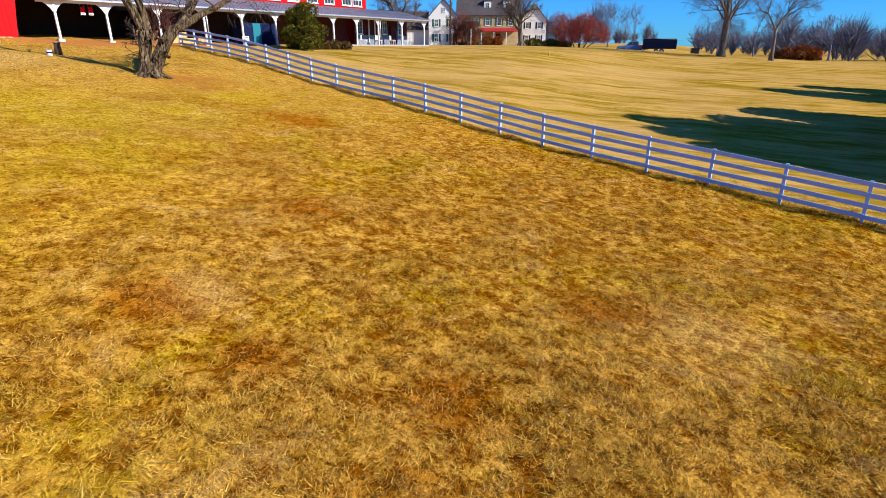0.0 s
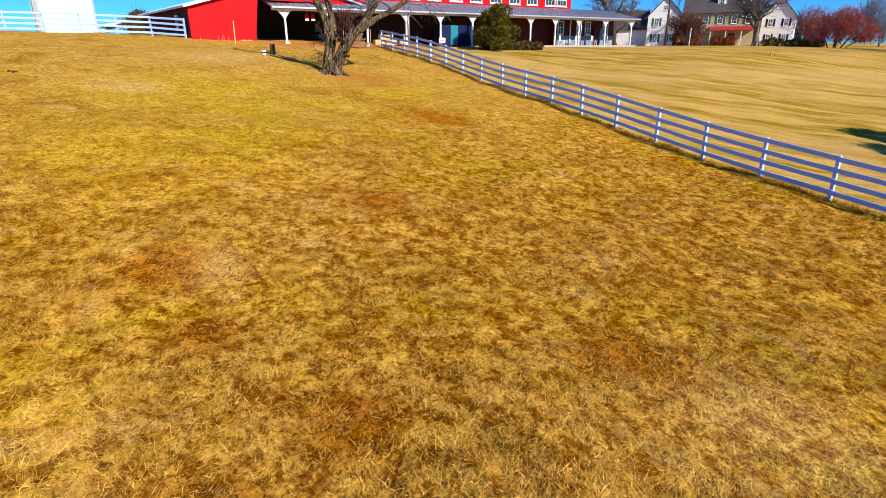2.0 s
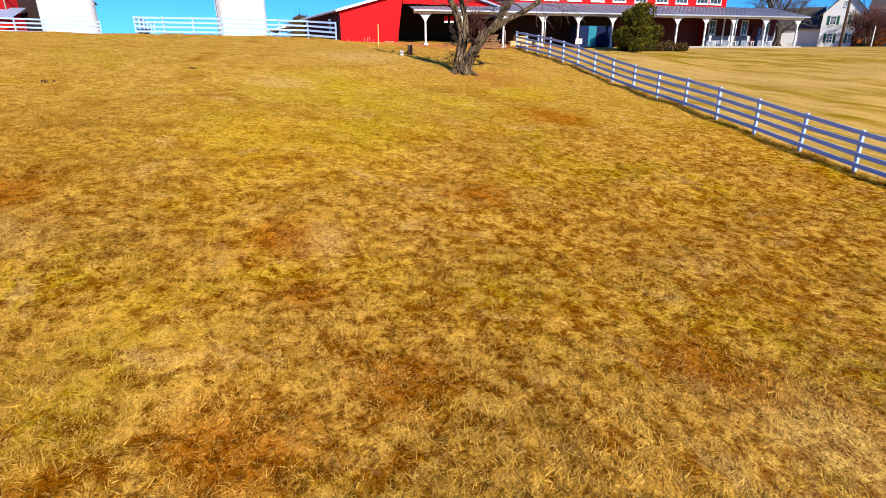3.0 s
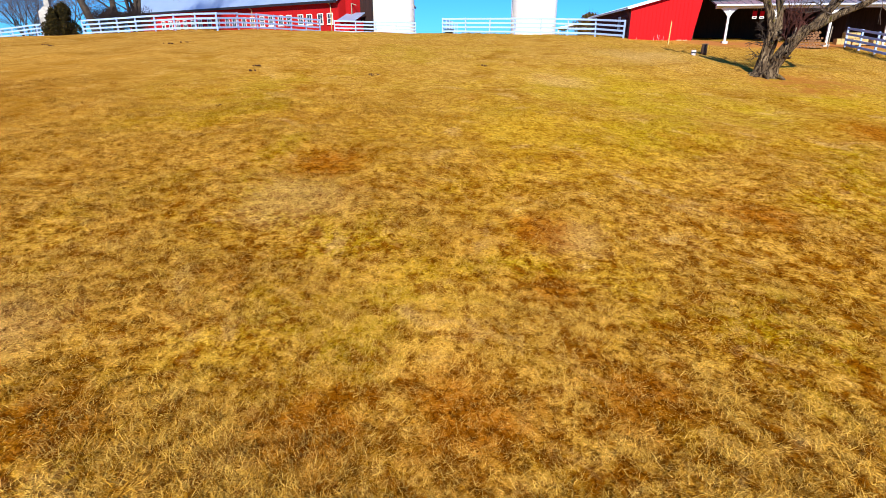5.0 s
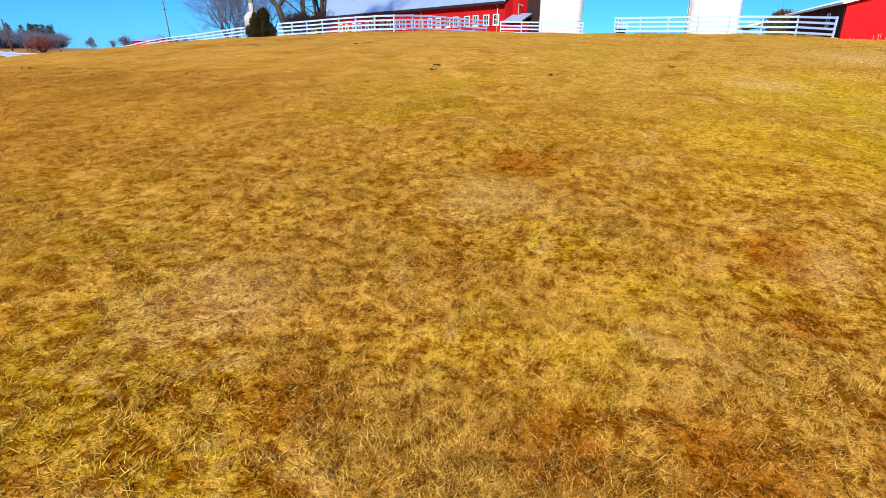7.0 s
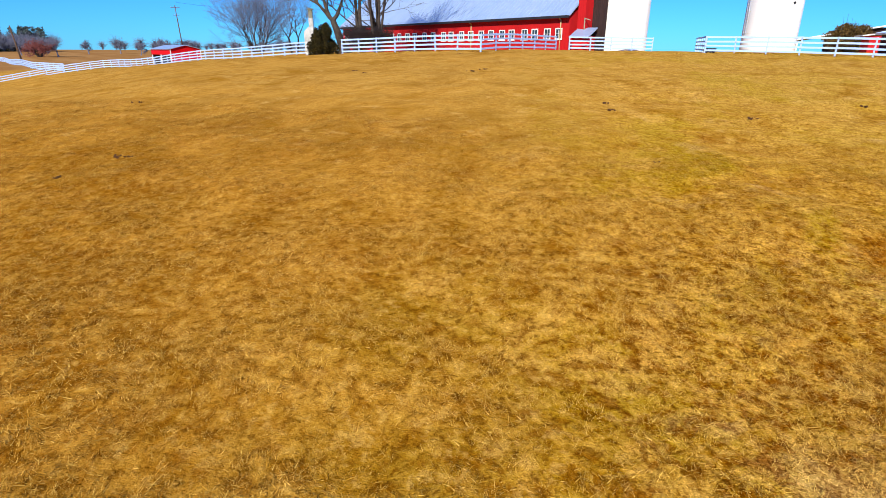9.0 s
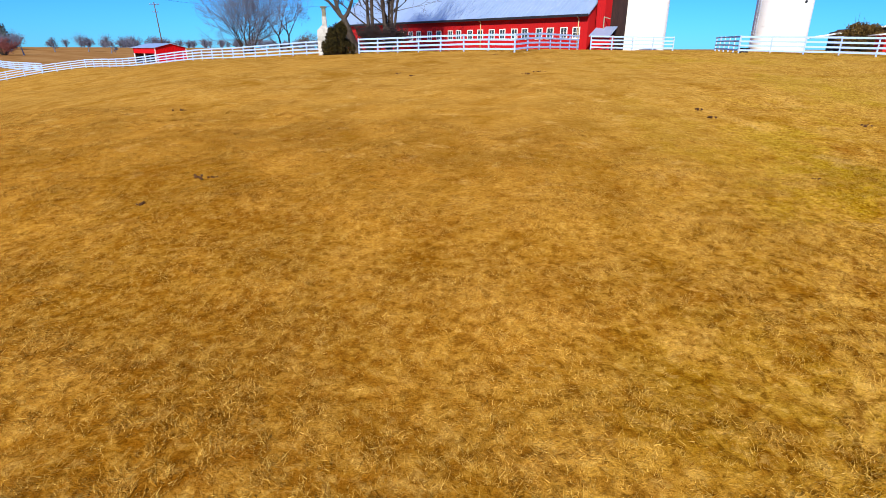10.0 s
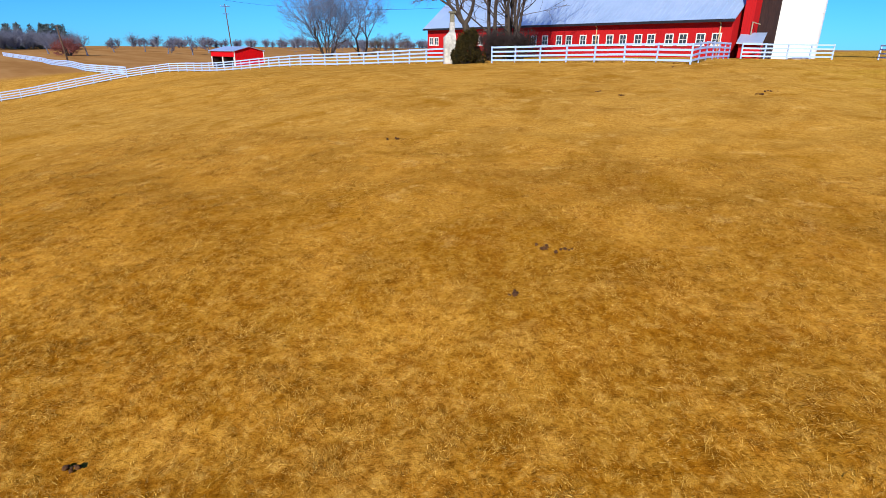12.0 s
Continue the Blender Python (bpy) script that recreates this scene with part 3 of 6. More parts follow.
def seams(parent, p, q, r, step=0.45, material=None):
    """Raised seams of a metal roof with eave p-q and ridge through r, one part."""
    p, q, r = Vector(p), Vector(q), Vector(r)
    n = (q - p).cross(r - p).normalized()
    bm = bmesh.new()
    count = int((q - p).length / step)
    for k in range(count + 1):
        a = p + (q - p) * k / count
        beam(bm, a + n * 0.012, a + (r - p) + n * 0.012, 0.035, 0.04, n)
    return part("roof_seam", bm, material or ROOF_METAL, parent)


# ================= red gable barn =================
def gable_barn():
    """Origin at the south-west corner of its south gable; x along the gable, y to the back."""
    base = gz(18, 41.5) - 0.15
    barn = thing("red_barn", (16.0, 41.35, base), -2.5, "red metal-sided gable barn with an open bay", "barn")
    w, deep, eave, ridge = 16.0, 13.5, 2.40, 4.55
    top = lambda x: eave + (ridge - eave) * (1 - abs(x - w / 2) / (w / 2))
    bm = bmesh.new()
    prism(bm, [(0, 0), (4.65, 0), (5.25, top(5.25)), (0, eave)], 0, 0.14)
    part("front_wall", bm, RED_BARN, barn, "bright red ribbed metal gable wall")
    bm = bmesh.new()
    prism(bm, [(5.20, 3.0), (w, 3.0), (w, eave + 0.36), (w / 2, ridge), (5.255, top(5.255))], 0, 0.14)
    part("upper_wall", bm, RED_BARN, barn, "bright red wall above the open bay")
    bm = ribs(bmesh.new(), 0.05, 4.65, 0, 0, top, 0.28)
    part("wall_rib", bm, RED_BARN, barn)
    # west wall darker than the red front: shade is put into its colour
    part("side_wall", block(0, 0.14, 0.145, deep, 0, eave), MAROON, barn, "boarded side wall darkened to maroon for shade")
    bm = bmesh.new()
    for k in range(44):
        y = 0.3 + k * 0.3
        box(bm, -0.025, 0.002, y - 0.02, y + 0.02, 0.02, eave - 0.03)
    part("side_wall_rib", bm, MAROON, barn)
    part("back_wall", block(0.145, w, deep - 0.14, deep, 0, eave), DARK_WOOD, barn)
    # a small white window in the west side
    f = bmesh.new()
    for a in ((2.7, 2.78, 1.0, 1.9), (3.32, 3.4, 1.0, 1.9), (2.78, 3.32, 1.82, 1.9), (2.78, 3.32, 1.0, 1.08), (3.02, 3.08, 1.08, 1.82)):
        box(f, -0.06, -0.003, a[0], a[1], a[2], a[3])
    win = part("window", f, WHITE_PAINT, barn, "small white framed window")
    part("pane", block(-0.02, -0.004, 2.785, 3.315, 1.085, 1.815), GLASS, win)
    # walls inside the open bay, coloured near black to stand in for shade
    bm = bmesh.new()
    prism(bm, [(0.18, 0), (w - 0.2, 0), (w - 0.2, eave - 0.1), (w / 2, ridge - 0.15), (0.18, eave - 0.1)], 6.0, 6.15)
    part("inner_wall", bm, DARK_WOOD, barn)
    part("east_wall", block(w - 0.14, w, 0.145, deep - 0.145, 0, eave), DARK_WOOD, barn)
    for s, (p, q, r) in enumerate((((-0.35, deep + 0.3, eave + 0.0), (-0.35, -0.35, eave), (w / 2, deep + 0.3, ridge + 0.12)),
                                   ((w + 0.35, -0.35, eave), (w + 0.35, deep + 0.3, eave), (w / 2, -0.35, ridge + 0.12)))):
        bm = slab(bmesh.new(), p, q, r, 0.09)
        part("roof_slope", bm, ROOF_PALE, barn, "pale metal roof slope")
        seams(barn, p, q, r, 0.6, ROOF_PALE)
    bm = bmesh.new()
    beam(bm, (-0.36, -0.37, eave - 0.06), (w / 2, -0.37, ridge + 0.06), 0.03, 0.17)
    part("rake_board", bm, WHITE_PAINT, barn, "white rake trim")
    bm = bmesh.new()
    beam(bm, (-0.37, -0.35, eave - 0.07), (-0.37, deep + 0.3, eave - 0.07), 0.03, 0.15)
    part("eave_board", bm, WHITE_PAINT, barn, "white eave trim")
    part("door_post", block(4.74, 4.84, 0.145, 0.28, 0, 2.9), MAROON, barn)
    rng = random.Random(5)
    for k in range(6):
        x = 0.5 + rng.random() * 2.2
        part("scrape", block(x - 0.008, x + 0.008, -0.032, -0.026, 0.03, 0.12 + rng.random() * 0.4), STONE_WHITE, barn, "pale scrape on the siding")
    for k, (x, w2) in enumerate(((3.5, 0.4), (4.0, 0.3))):
        part("sill_stone", block(x, x + w2, -0.2, -0.03, 0, 0.16, 0.02), STONE_TAN, barn)
    return barn


gable_barn()


# ================= porch along the stable =================
def porch():
    base = 4.28
    ob = thing("stable_porch", (22.2, 40.35, base), -10.2, "long white-posted stable porch with a grey metal roof", "porch")
    long, eave = 40.1, 2.70
    posts = (0.56, 3.74, 7.4, 11.07, 14.53, 18.0, 21.5, 24.96, 28.2, 31.5, 35.4, 39.5)
    for x in posts:
        z = gz(22.2 + 0.984 * x, 40.35 - 0.177 * x) - base - 0.2
        p = part("post", block(x - 0.072, x + 0.072, -0.072, 0.072, z, eave - 0.2, 0.015), WHITE_PAINT, ob)
        part("footing", block(x - 0.2, x + 0.2, -0.2, 0.2, z - 0.15, z + 0.32, 0.05), STONE_WHITE, p)
        for s in (-1, 1):
            bm = bmesh.new()
            arc = [(x + s * (0.10 + 0.46 * u ** 1.3), eave - 0.75 + 0.52 * (1 - (1 - u) ** 1.25)) for u in [k / 6 for k in range(7)]]
            prism(bm, [(x + s * 0.075, eave - 0.75)] + arc + [(x + s * 0.56, eave - 0.2), (x + s * 0.075, eave - 0.2)], -0.03, 0.03)
            part("bracket", bm, WHITE_PAINT, p, "white curved knee bracket")
    part("beam", block(-0.4, long, -0.07, 0.07, eave - 0.2, eave + 0.06, 0.01), WHITE_PAINT, ob, "white eave beam")
    p, q, r = (-0.5, -0.45, eave + 0.05), (long + 0.3, -0.45, eave + 0.05), (-0.5, 4.2, eave + 1.15)
    part("roof", slab(bmesh.new(), p, q, r, 0.08), ROOF_METAL, ob, "grey standing seam porch roof")
    # dark sheet added below the roof to deepen the shade under it
    part("underside_shade", slab(bmesh.new(), (-0.4, -0.05, eave + 0.05), (long + 0.2, -0.05, eave + 0.05), (-0.4, 4.1, eave + 1.03), 0.02), DARK_WOOD, ob, "sheet darkened for shade under the porch roof")
    seams(ob, p, q, r, 0.5)
    bm = bmesh.new()
    beam(bm, (-0.5, -0.49, eave), (long + 0.3, -0.49, eave), 0.09, 0.11)
    part("gutter", bm, STEEL, ob)
    for x in (11.25, 31.7):
        bm = bmesh.new()
        tube(bm, (x, -0.14, 0.1), (x, -0.14, eave), 0.05, 0.05, 8)
        part("downspout", bm, STEEL, ob)
    # the stable front behind the posts; its first stretch carries porch shade in its colour
    part("stable_front", block(9.8, 20.9, 3.9, 4.05, -0.3, 3.7), DARK_WOOD, ob, "stable front darkened for porch shade")
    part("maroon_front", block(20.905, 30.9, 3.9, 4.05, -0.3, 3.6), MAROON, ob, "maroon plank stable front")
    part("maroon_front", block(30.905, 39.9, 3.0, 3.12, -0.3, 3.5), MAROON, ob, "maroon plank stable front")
    wainscot = plain("grey_blue_boards", (0.16, 0.19, 0.25), (0.26, 0.28, 0.34), 0.8, 3)
    for k in range(30):
        part("wainscot_board", block(31.0 + k * 0.295, 31.28 + k * 0.295, 2.93, 2.99, -0.25, 0.95, 0.008), wainscot, ob, "grey low boarding")
    part("wainscot_rail", block(31.0, 39.85, 2.88, 2.995, 0.952, 1.04), wainscot, ob)
    for x in (31.7, 35.8, 38.6):
        window(ob, x, 3.0, 1.85, 0.85, 1.4)
    for x in (33.0, 34.0):
        part("stall_post", block(x - 0.07, x + 0.07, 2.80, 2.875, -0.2, 2.9), WHITE_PAINT, ob)
    part("stall_door", block(36.7, 37.7, 2.80, 2.878, -0.2, 2.1, 0.02), MAROON, ob, "maroon plank door")
    part("floor_slab", block(23.0, long, -0.35, 2.87, -0.5, 0.02), plain("porch_concrete", (0.30, 0.27, 0.23), (0.42, 0.39, 0.34), 0.9, 3), ob)
    return ob


porch()


# ================= two-storey stable behind the porch =================
def stable():
    ob = thing("stable_block", (32.79, 42.76, 4.3), -10.2, "two-storey red stable with white windows", "barn")
    long, eave, deep = 24.2, 6.6, 11.0
    part("front_wall", block(0, long, 0, 0.2, 0, eave), RED_BARN, ob, "bright red boarded front wall")
    part("wall_rib", ribs(bmesh.new(), 0.1, long, 0, 3.7, eave, 0.3), RED_BARN, ob)
    part("back_wall", block(0, long, deep - 0.2, deep, 0, eave), RED_OLD, ob)
    for x in (0, long - 0.2):
        bm = bmesh.new()
        prism(bm, [(-deep + 0.2, 0), (-0.205, 0), (-0.205, eave), (-deep / 2, eave + 3.4), (-deep + 0.2, eave)], 0, 0.2)
        bmesh.ops.rotate(bm, verts=bm.verts[:], matrix=Matrix.Rotation(radians(-90), 3, "Z"))
        bmesh.ops.translate(bm, verts=bm.verts[:], vec=(x, 0, 0))
        part("end_wall", bm, RED_BARN, ob)
    for p, q, r in (((-0.4, -0.4, eave - 0.1), (long + 0.4, -0.4, eave - 0.1), (-0.4, deep / 2, eave + 3.5)),
                    ((long + 0.4, deep + 0.4, eave - 0.1), (-0.4, deep + 0.4, eave - 0.1), (long + 0.4, deep / 2, eave + 3.5))):
        part("roof_slope", slab(bmesh.new(), p, q, r, 0.1), ROOF_METAL, ob)
    for x in (1.45, 3.1, 5.65, 8.0, 10.45, 12.9, 15.3, 17.8, 20.2, 22.6):
        window(ob, long - x, 0, 4.68, 1.45, 1.25, (3, 2))
    return ob


stable()


# ================= long barn with the pale roof =================
def long_barn():
    """Origin at its west end; x along the front to the east, y to the back."""
    ob = thing("long_barn", (-47.2, 89.6, 4.9), -35.7, "long low red barn with a row of small white windows", "barn")
    long, eave, deep = 46.4, 4.05, 13.0
    part("front_wall", block(0, long, 0, 0.2, -0.5, eave), RED_OLD, ob, "dark red boarded front wall")
    part("wall_board", ribs(bmesh.new(), 0.05, long, 0, -0.4, eave - 0.2, 0.36, 0.02, 0.015), RED_OLD, ob)
    part("back_wall", block(0, long, deep - 0.2, deep, -0.5, eave), RED_OLD, ob)
    ridge = eave + 5.6
    for x in (0.0, long - 0.2):
        bm = bmesh.new()
        prism(bm, [(-deep + 0.2, -0.5), (-0.205, -0.5), (-0.205, eave), (-deep / 2, ridge - 0.2), (-deep + 0.2, eave)], 0, 0.2)
        bmesh.ops.rotate(bm, verts=bm.verts[:], matrix=Matrix.Rotation(radians(-90), 3, "Z"))
        bmesh.ops.translate(bm, verts=bm.verts[:], vec=(x, 0, 0))
        part("end_wall", bm, RED_OLD, ob)
    for p, q, r in (((-0.4, -0.55, eave + 0.0), (long + 0.3, -0.55, eave + 0.0), (-0.4, deep / 2, ridge)),
                    ((long + 0.3, deep + 0.5, eave), (-0.4, deep + 0.5, eave), (long + 0.3, deep / 2, ridge))):
        part("roof_slope", slab(bmesh.new(), p, q, r, 0.1), ROOF_PALE, ob, "pale blue-grey metal roof slope")
        seams(ob, p, q, r, 0.6, ROOF_PALE)
    bm = bmesh.new()
    beam(bm, (-0.4, -0.6, eave - 0.1), (long + 0.3, -0.6, eave - 0.1), 0.14, 0.26)
    part("gutter", bm, BLACK, ob, "black box gutter")
    for x in (31.2, long - 1.1):
        bm = bmesh.new()
        tube(bm, (x, -0.1, 0), (x, -0.1, eave - 0.35), 0.06, 0.06, 8)
        tube(bm, (x, -0.1, eave - 0.4), (x, -0.55, eave - 0.12), 0.06, 0.06, 8)
        part("downspout", bm, STONE_TAN, ob)
    rights = (1.36, 2.94, 4.75, 6.26, 8.3, 9.84, 11.7, 13.4, 15.3, 17.05, 19.1, 20.6, 22.8, 24.65, 26.9, 28.6, 30.6, 32.4, 34.4, 36.3, 44.2, 45.4)
    for k, s in enumerate(rights):
        window(ob, long - s, 0, 2.28, 0.92, 1.15)
    return ob


long_barn()


def tall_barn():
    """The taller red barn end between the long barn and the silo."""
    ob = thing("tall_barn", (-8.9, 62.4, 5.1), -35.7, "tall weathered red barn end beside the silo", "barn")
    part("front_wall", block(0, 0.95, 0.3, 0.5, -0.4, 9.5), RED_OLD, ob)
    part("wall_board", ribs(bmesh.new(), 0, 0.95, 0.3, -0.3, 9.4, 0.24, 0.02, 0.02), RED_OLD, ob)
    # the recess's deep shade is painted as a near-black sheet
    part("recess", block(0.955, 2.6, 1.6, 1.8, -0.4, 9.5), DARK_WOOD, ob, "near-black sheet for the shade between barn and silo")
    part("side_wall", block(0.75, 0.945, 0.505, 9.0, -0.4, 9.5), RED_OLD, ob)
    bm = bmesh.new()
    tube(bm, (1.0, 0.2, -0.2), (1.0, 0.2, 3.6), 0.06, 0.06, 8)
    beam(bm, (1.0, 0.2, 3.55), (1.7, 0.2, 3.35), 0.08, 0.08)
    part("standpipe", bm, GREY_WOOD, ob)
    part("roof", slab(bmesh.new(), (-0.2, 0.0, 9.45), (3.0, 0.0, 9.45), (-0.2, 9.0, 13.5), 0.1), ROOF_PALE, ob)
    lean = thing("lean_to", (-9.6, 60.9, 5.1), -20, "small lean-to with a grey metal roof", "shed")
    part("wall", block(0.5, 2.3, 0.1, 2.0, -0.4, 1.75), RED_OLD, lean)
    part("roof", slab(bmesh.new(), (0.3, -0.35, 1.75), (2.45, -0.35, 1.75), (0.3, 2.2, 2.65), 0.08), ROOF_PALE, lean, "pale metal roof")
    part("roof_edge", block(0.3, 2.45, -0.40, -0.352, 1.62, 1.75), STEEL, lean)


tall_barn()


# ================= silos =================
def silo(x, y, r, h, label):
    z = gz(x, y) - 0.2
    ob = thing("silo", (x, y, z), 0, label, "silo", "white stave silos")
    bm = bmesh.new()
    n = 40
    rows = [(r, 0), (r, h)] + [(r * math.cos(a), h + r * 0.75 * math.sin(a)) for a in (0.3, 0.6, 0.9, 1.2, 1.45)]
    rings = [[bm.verts.new((q * math.cos(2 * math.pi * k / n), q * math.sin(2 * math.pi * k / n), zz)) for k in range(n)] for q, zz in rows[:2]]
    for k in range(n):
        f = bm.faces.new((rings[0][k], rings[0][(k + 1) % n], rings[1][(k + 1) % n], rings[1][k]))
        f.smooth = True
    part("wall", bm, WHITE_SILO, ob, "white concrete stave wall")
    bm = bmesh.new()
    rings = [[bm.verts.new((q * 1.02 * math.cos(2 * math.pi * k / n), q * 1.02 * math.sin(2 * math.pi * k / n), zz + 0.01)) for k in range(n)] for q, zz in rows[1:]]
    for a, b in zip(rings, rings[1:]):
        for k in range(n):
            bm.faces.new((a[k], a[(k + 1) % n], b[(k + 1) % n], b[k])).smooth = True
    bm.faces.new(rings[-1])
    part("dome", bm, STEEL, ob, "steel dome roof")
    data = None
    zz = 0.5
    while zz < h:
        if data is None:
            bm = bmesh.new()
            for k in range(n):
                a, b = 2 * math.pi * k / n, 2 * math.pi * (k + 1) / n
                q = r + 0.010
                beam(bm, (q * math.cos(a), q * math.sin(a), 0), (q * math.cos(b), q * math.sin(b), 0), 0.012, 0.014)
            hoop = part("hoop", bm, STEEL, ob, "thin steel hoop")
            data = hoop.data
            hoop.matrix_local = pose(0, 0, zz)
            data.materials[0] = WHITE_SILO
        else:
            part_data("hoop", data, ob, pose(0, 0, zz))
        zz += 0.62
    # ladder and chute on the west side
    bm = bmesh.new()
    a = radians(196)
    q = r + 0.16
    side = Vector((-math.sin(a), math.cos(a), 0)) * 0.22
    foot = Vector((q * math.cos(a), q * math.sin(a), 0))
    for s in (-1, 1):
        beam(bm, foot + side * s + Vector((0, 0, 1.8)), foot + side * s + Vector((0, 0, h)), 0.045, 0.045)
    zz = 2.0
    while zz < h:
        beam(bm, foot - side + Vector((0, 0, zz)), foot + side + Vector((0, 0, zz)), 0.035, 0.035)
        zz += 0.32
    part("ladder", bm, STEEL, ob, "steel ladder")
    return ob


first_silo = silo(-3.95, 65.0, 2.70, 15.5, "white stave silo beside the long red barn")
bm = bmesh.new()
tube(bm, (-3.45, -0.7, 0.5), (-3.45, -0.7, 15.0), 0.48, 0.48, 14)
part("chute", bm, WHITE_SILO, first_silo, "white unloading chute")
for k in range(6):
    part("chute_bracket", block(-3.0, -2.45, -0.75, -0.65, 2.2 + k * 2.2, 2.3 + k * 2.2), STEEL, first_silo)
second_silo = silo(14.40, 77.75, 3.05, 18.0, "white stave silo behind the pasture fence")
bm = bmesh.new()
a = radians(-66)
tube(bm, (3.0 * math.cos(a), 3.0 * math.sin(a), 5.6), (3.16 * math.cos(a), 3.16 * math.sin(a), 5.6), 0.14, 0.14, 12)
part("vent", bm, BLACK, second_silo, "small round black vent")


# ================= trees =================
def tubes_mesh(name, segments, material, sides=5):
    """One mesh of tapered tubes from rows of (start, end, radius, radius)."""
    a = np.array([s[0] for s in segments], float)
    b = np.array([s[1] for s in segments], float)
    r0, r1 = np.array([s[2] for s in segments]), np.array([s[3] for s in segments])
    d = b - a
    d /= np.linalg.norm(d, axis=1, keepdims=True) + 1e-9
    ref = np.where(np.abs(d[:, 2:3]) > 0.9, [[1.0, 0, 0]], [[0, 0, 1.0]])
    u = np.cross(d, ref)
    u /= np.linalg.norm(u, axis=1, keepdims=True) + 1e-9
    v = np.cross(d, u)
    t = 2 * np.pi * np.arange(sides) / sides
    ring = u[:, None] * np.cos(t)[None, :, None] + v[:, None] * np.sin(t)[None, :, None]
    verts = np.concatenate([a[:, None] + ring * r0[:, None, None], b[:, None] + ring * r1[:, None, None]], 1)
    k = np.arange(sides)
    quad = np.stack([k, (k + 1) % sides, sides + (k + 1) % sides, sides + k], -1)
    faces = (np.arange(len(a)) * 2 * sides)[:, None, None] + quad[None]
    data = array_mesh(name, verts.reshape(-1, 3), faces.reshape(-1, 4), material)
    data.polygons.foreach_set("use_smooth", np.ones(len(data.polygons), bool))
    return data


def under(name, data, parent, label=""):
    ob = new(name, data)
    ob.parent = parent
    return tagged(ob, label)


def grow(rng, out, p, d, length, r, level, last, spread=0.6, rise=0.15, wander=0.16, fork=(2, 3), shrink=0.72, steps=4):
    """A limb that wanders, tapers and forks, down to its last twigs."""
    p, d = Vector(p), Vector(d).normalized()
    end = r * (0.62 if level < last else 0.3)
    sway = wander * (0.45 if level == 0 else 1.0)
    for k in range(steps):
        d = (d + Vector((rng.gauss(0, sway), rng.gauss(0, sway), rng.gauss(0, sway * 0.7) + rise * 0.25))).normalized()
        q = p + d * (length / steps)
        a, b = r + (end - r) * k / steps, r + (end - r) * (k + 1) / steps
        out[min(level, 2)].append((p, q, a, b))
        if level < last and k > 0 and rng.random() < 0.55:
            s = d.orthogonal().normalized()
            s = Matrix.Rotation(rng.random() * 6.283, 3, d) @ s
            grow(rng, out, q, d * 0.7 + s * (0.7 + spread * 0.4), length * (0.5 + 0.25 * rng.random()), b * 0.5, level + 1, last, spread, rise, wander, fork, shrink, steps)
        p = q
    if level < last:
        n = rng.randint(*fork)
        turn = rng.random() * 6.283
        for k in range(n):
            s = Matrix.Rotation(turn + 6.283 * k / n + rng.gauss(0, 0.3), 3, d) @ d.orthogonal().normalized()
            e = d + s * spread * (0.6 + 0.8 * rng.random())
            grow(rng, out, p, e, length * shrink * (0.8 + 0.4 * rng.random()), end * (0.85 if n < 3 else 0.72), level + 1, last, spread, rise, wander, fork, shrink, steps)


def bare_tree(x, y, h, r, label, seed, stems=1, last=4, spread=0.55, bark=BARK_DARK, twig=TWIG, lean=(0, 0), wander=0.14, trunk=0.3, fork=(2, 3), sink=0.2, twig_width=1.0, tilt=0.42):
    rng = random.Random(seed)
    ob = thing("tree", (x, y, gz(x, y) - sink), rng.random() * 360 if lean == (0, 0) else 0, label, "tree")
    out = {0: [], 1: [], 2: []}
    for s in range(stems):
        a = 6.283 * s / stems + rng.random()
        out_tilt = 0.0 if stems == 1 else tilt
        d = (math.cos(a) * out_tilt + lean[0] + rng.gauss(0, 0.03), math.sin(a) * out_tilt + lean[1], 1)
        foot = (0, 0, 0) if stems == 1 else (math.cos(a) * r * 1.2, math.sin(a) * r * 1.2, 0)
        grow(rng, out, foot, d, h * trunk, r, 0, last, spread, 0.2, wander, fork)
    flare = [(Vector((math.cos(t) * r * 1.5, math.sin(t) * r * 1.5, -0.1)), Vector((math.cos(t) * r * 0.35, math.sin(t) * r * 0.35, h * 0.07)), r * 0.42, r * 0.5) for t in [6.283 * k / 6 for k in range(6)]]
    under("trunk", tubes_mesh("trunk", out[0] + flare, bark, 9), ob)
    fine = [(a, b, max(q * twig_width, 0.011 * twig_width), max(w * twig_width, 0.006 * twig_width)) for a, b, q, w in out[2]]
    crown = under("crown", tubes_mesh("crown", fine, twig, 4), ob, "bare winter branches and twigs")
    branches = [(a, b, max(q, 0.02 * twig_width), max(w, 0.015 * twig_width)) for a, b, q, w in out[1]]
    tagged(under("branchwork", tubes_mesh("branchwork", branches, bark, 6), ob), "larger bare branches", kind="stuff")
    tagged(crown, "bare winter branches and twigs", kind="stuff")
    return ob, out


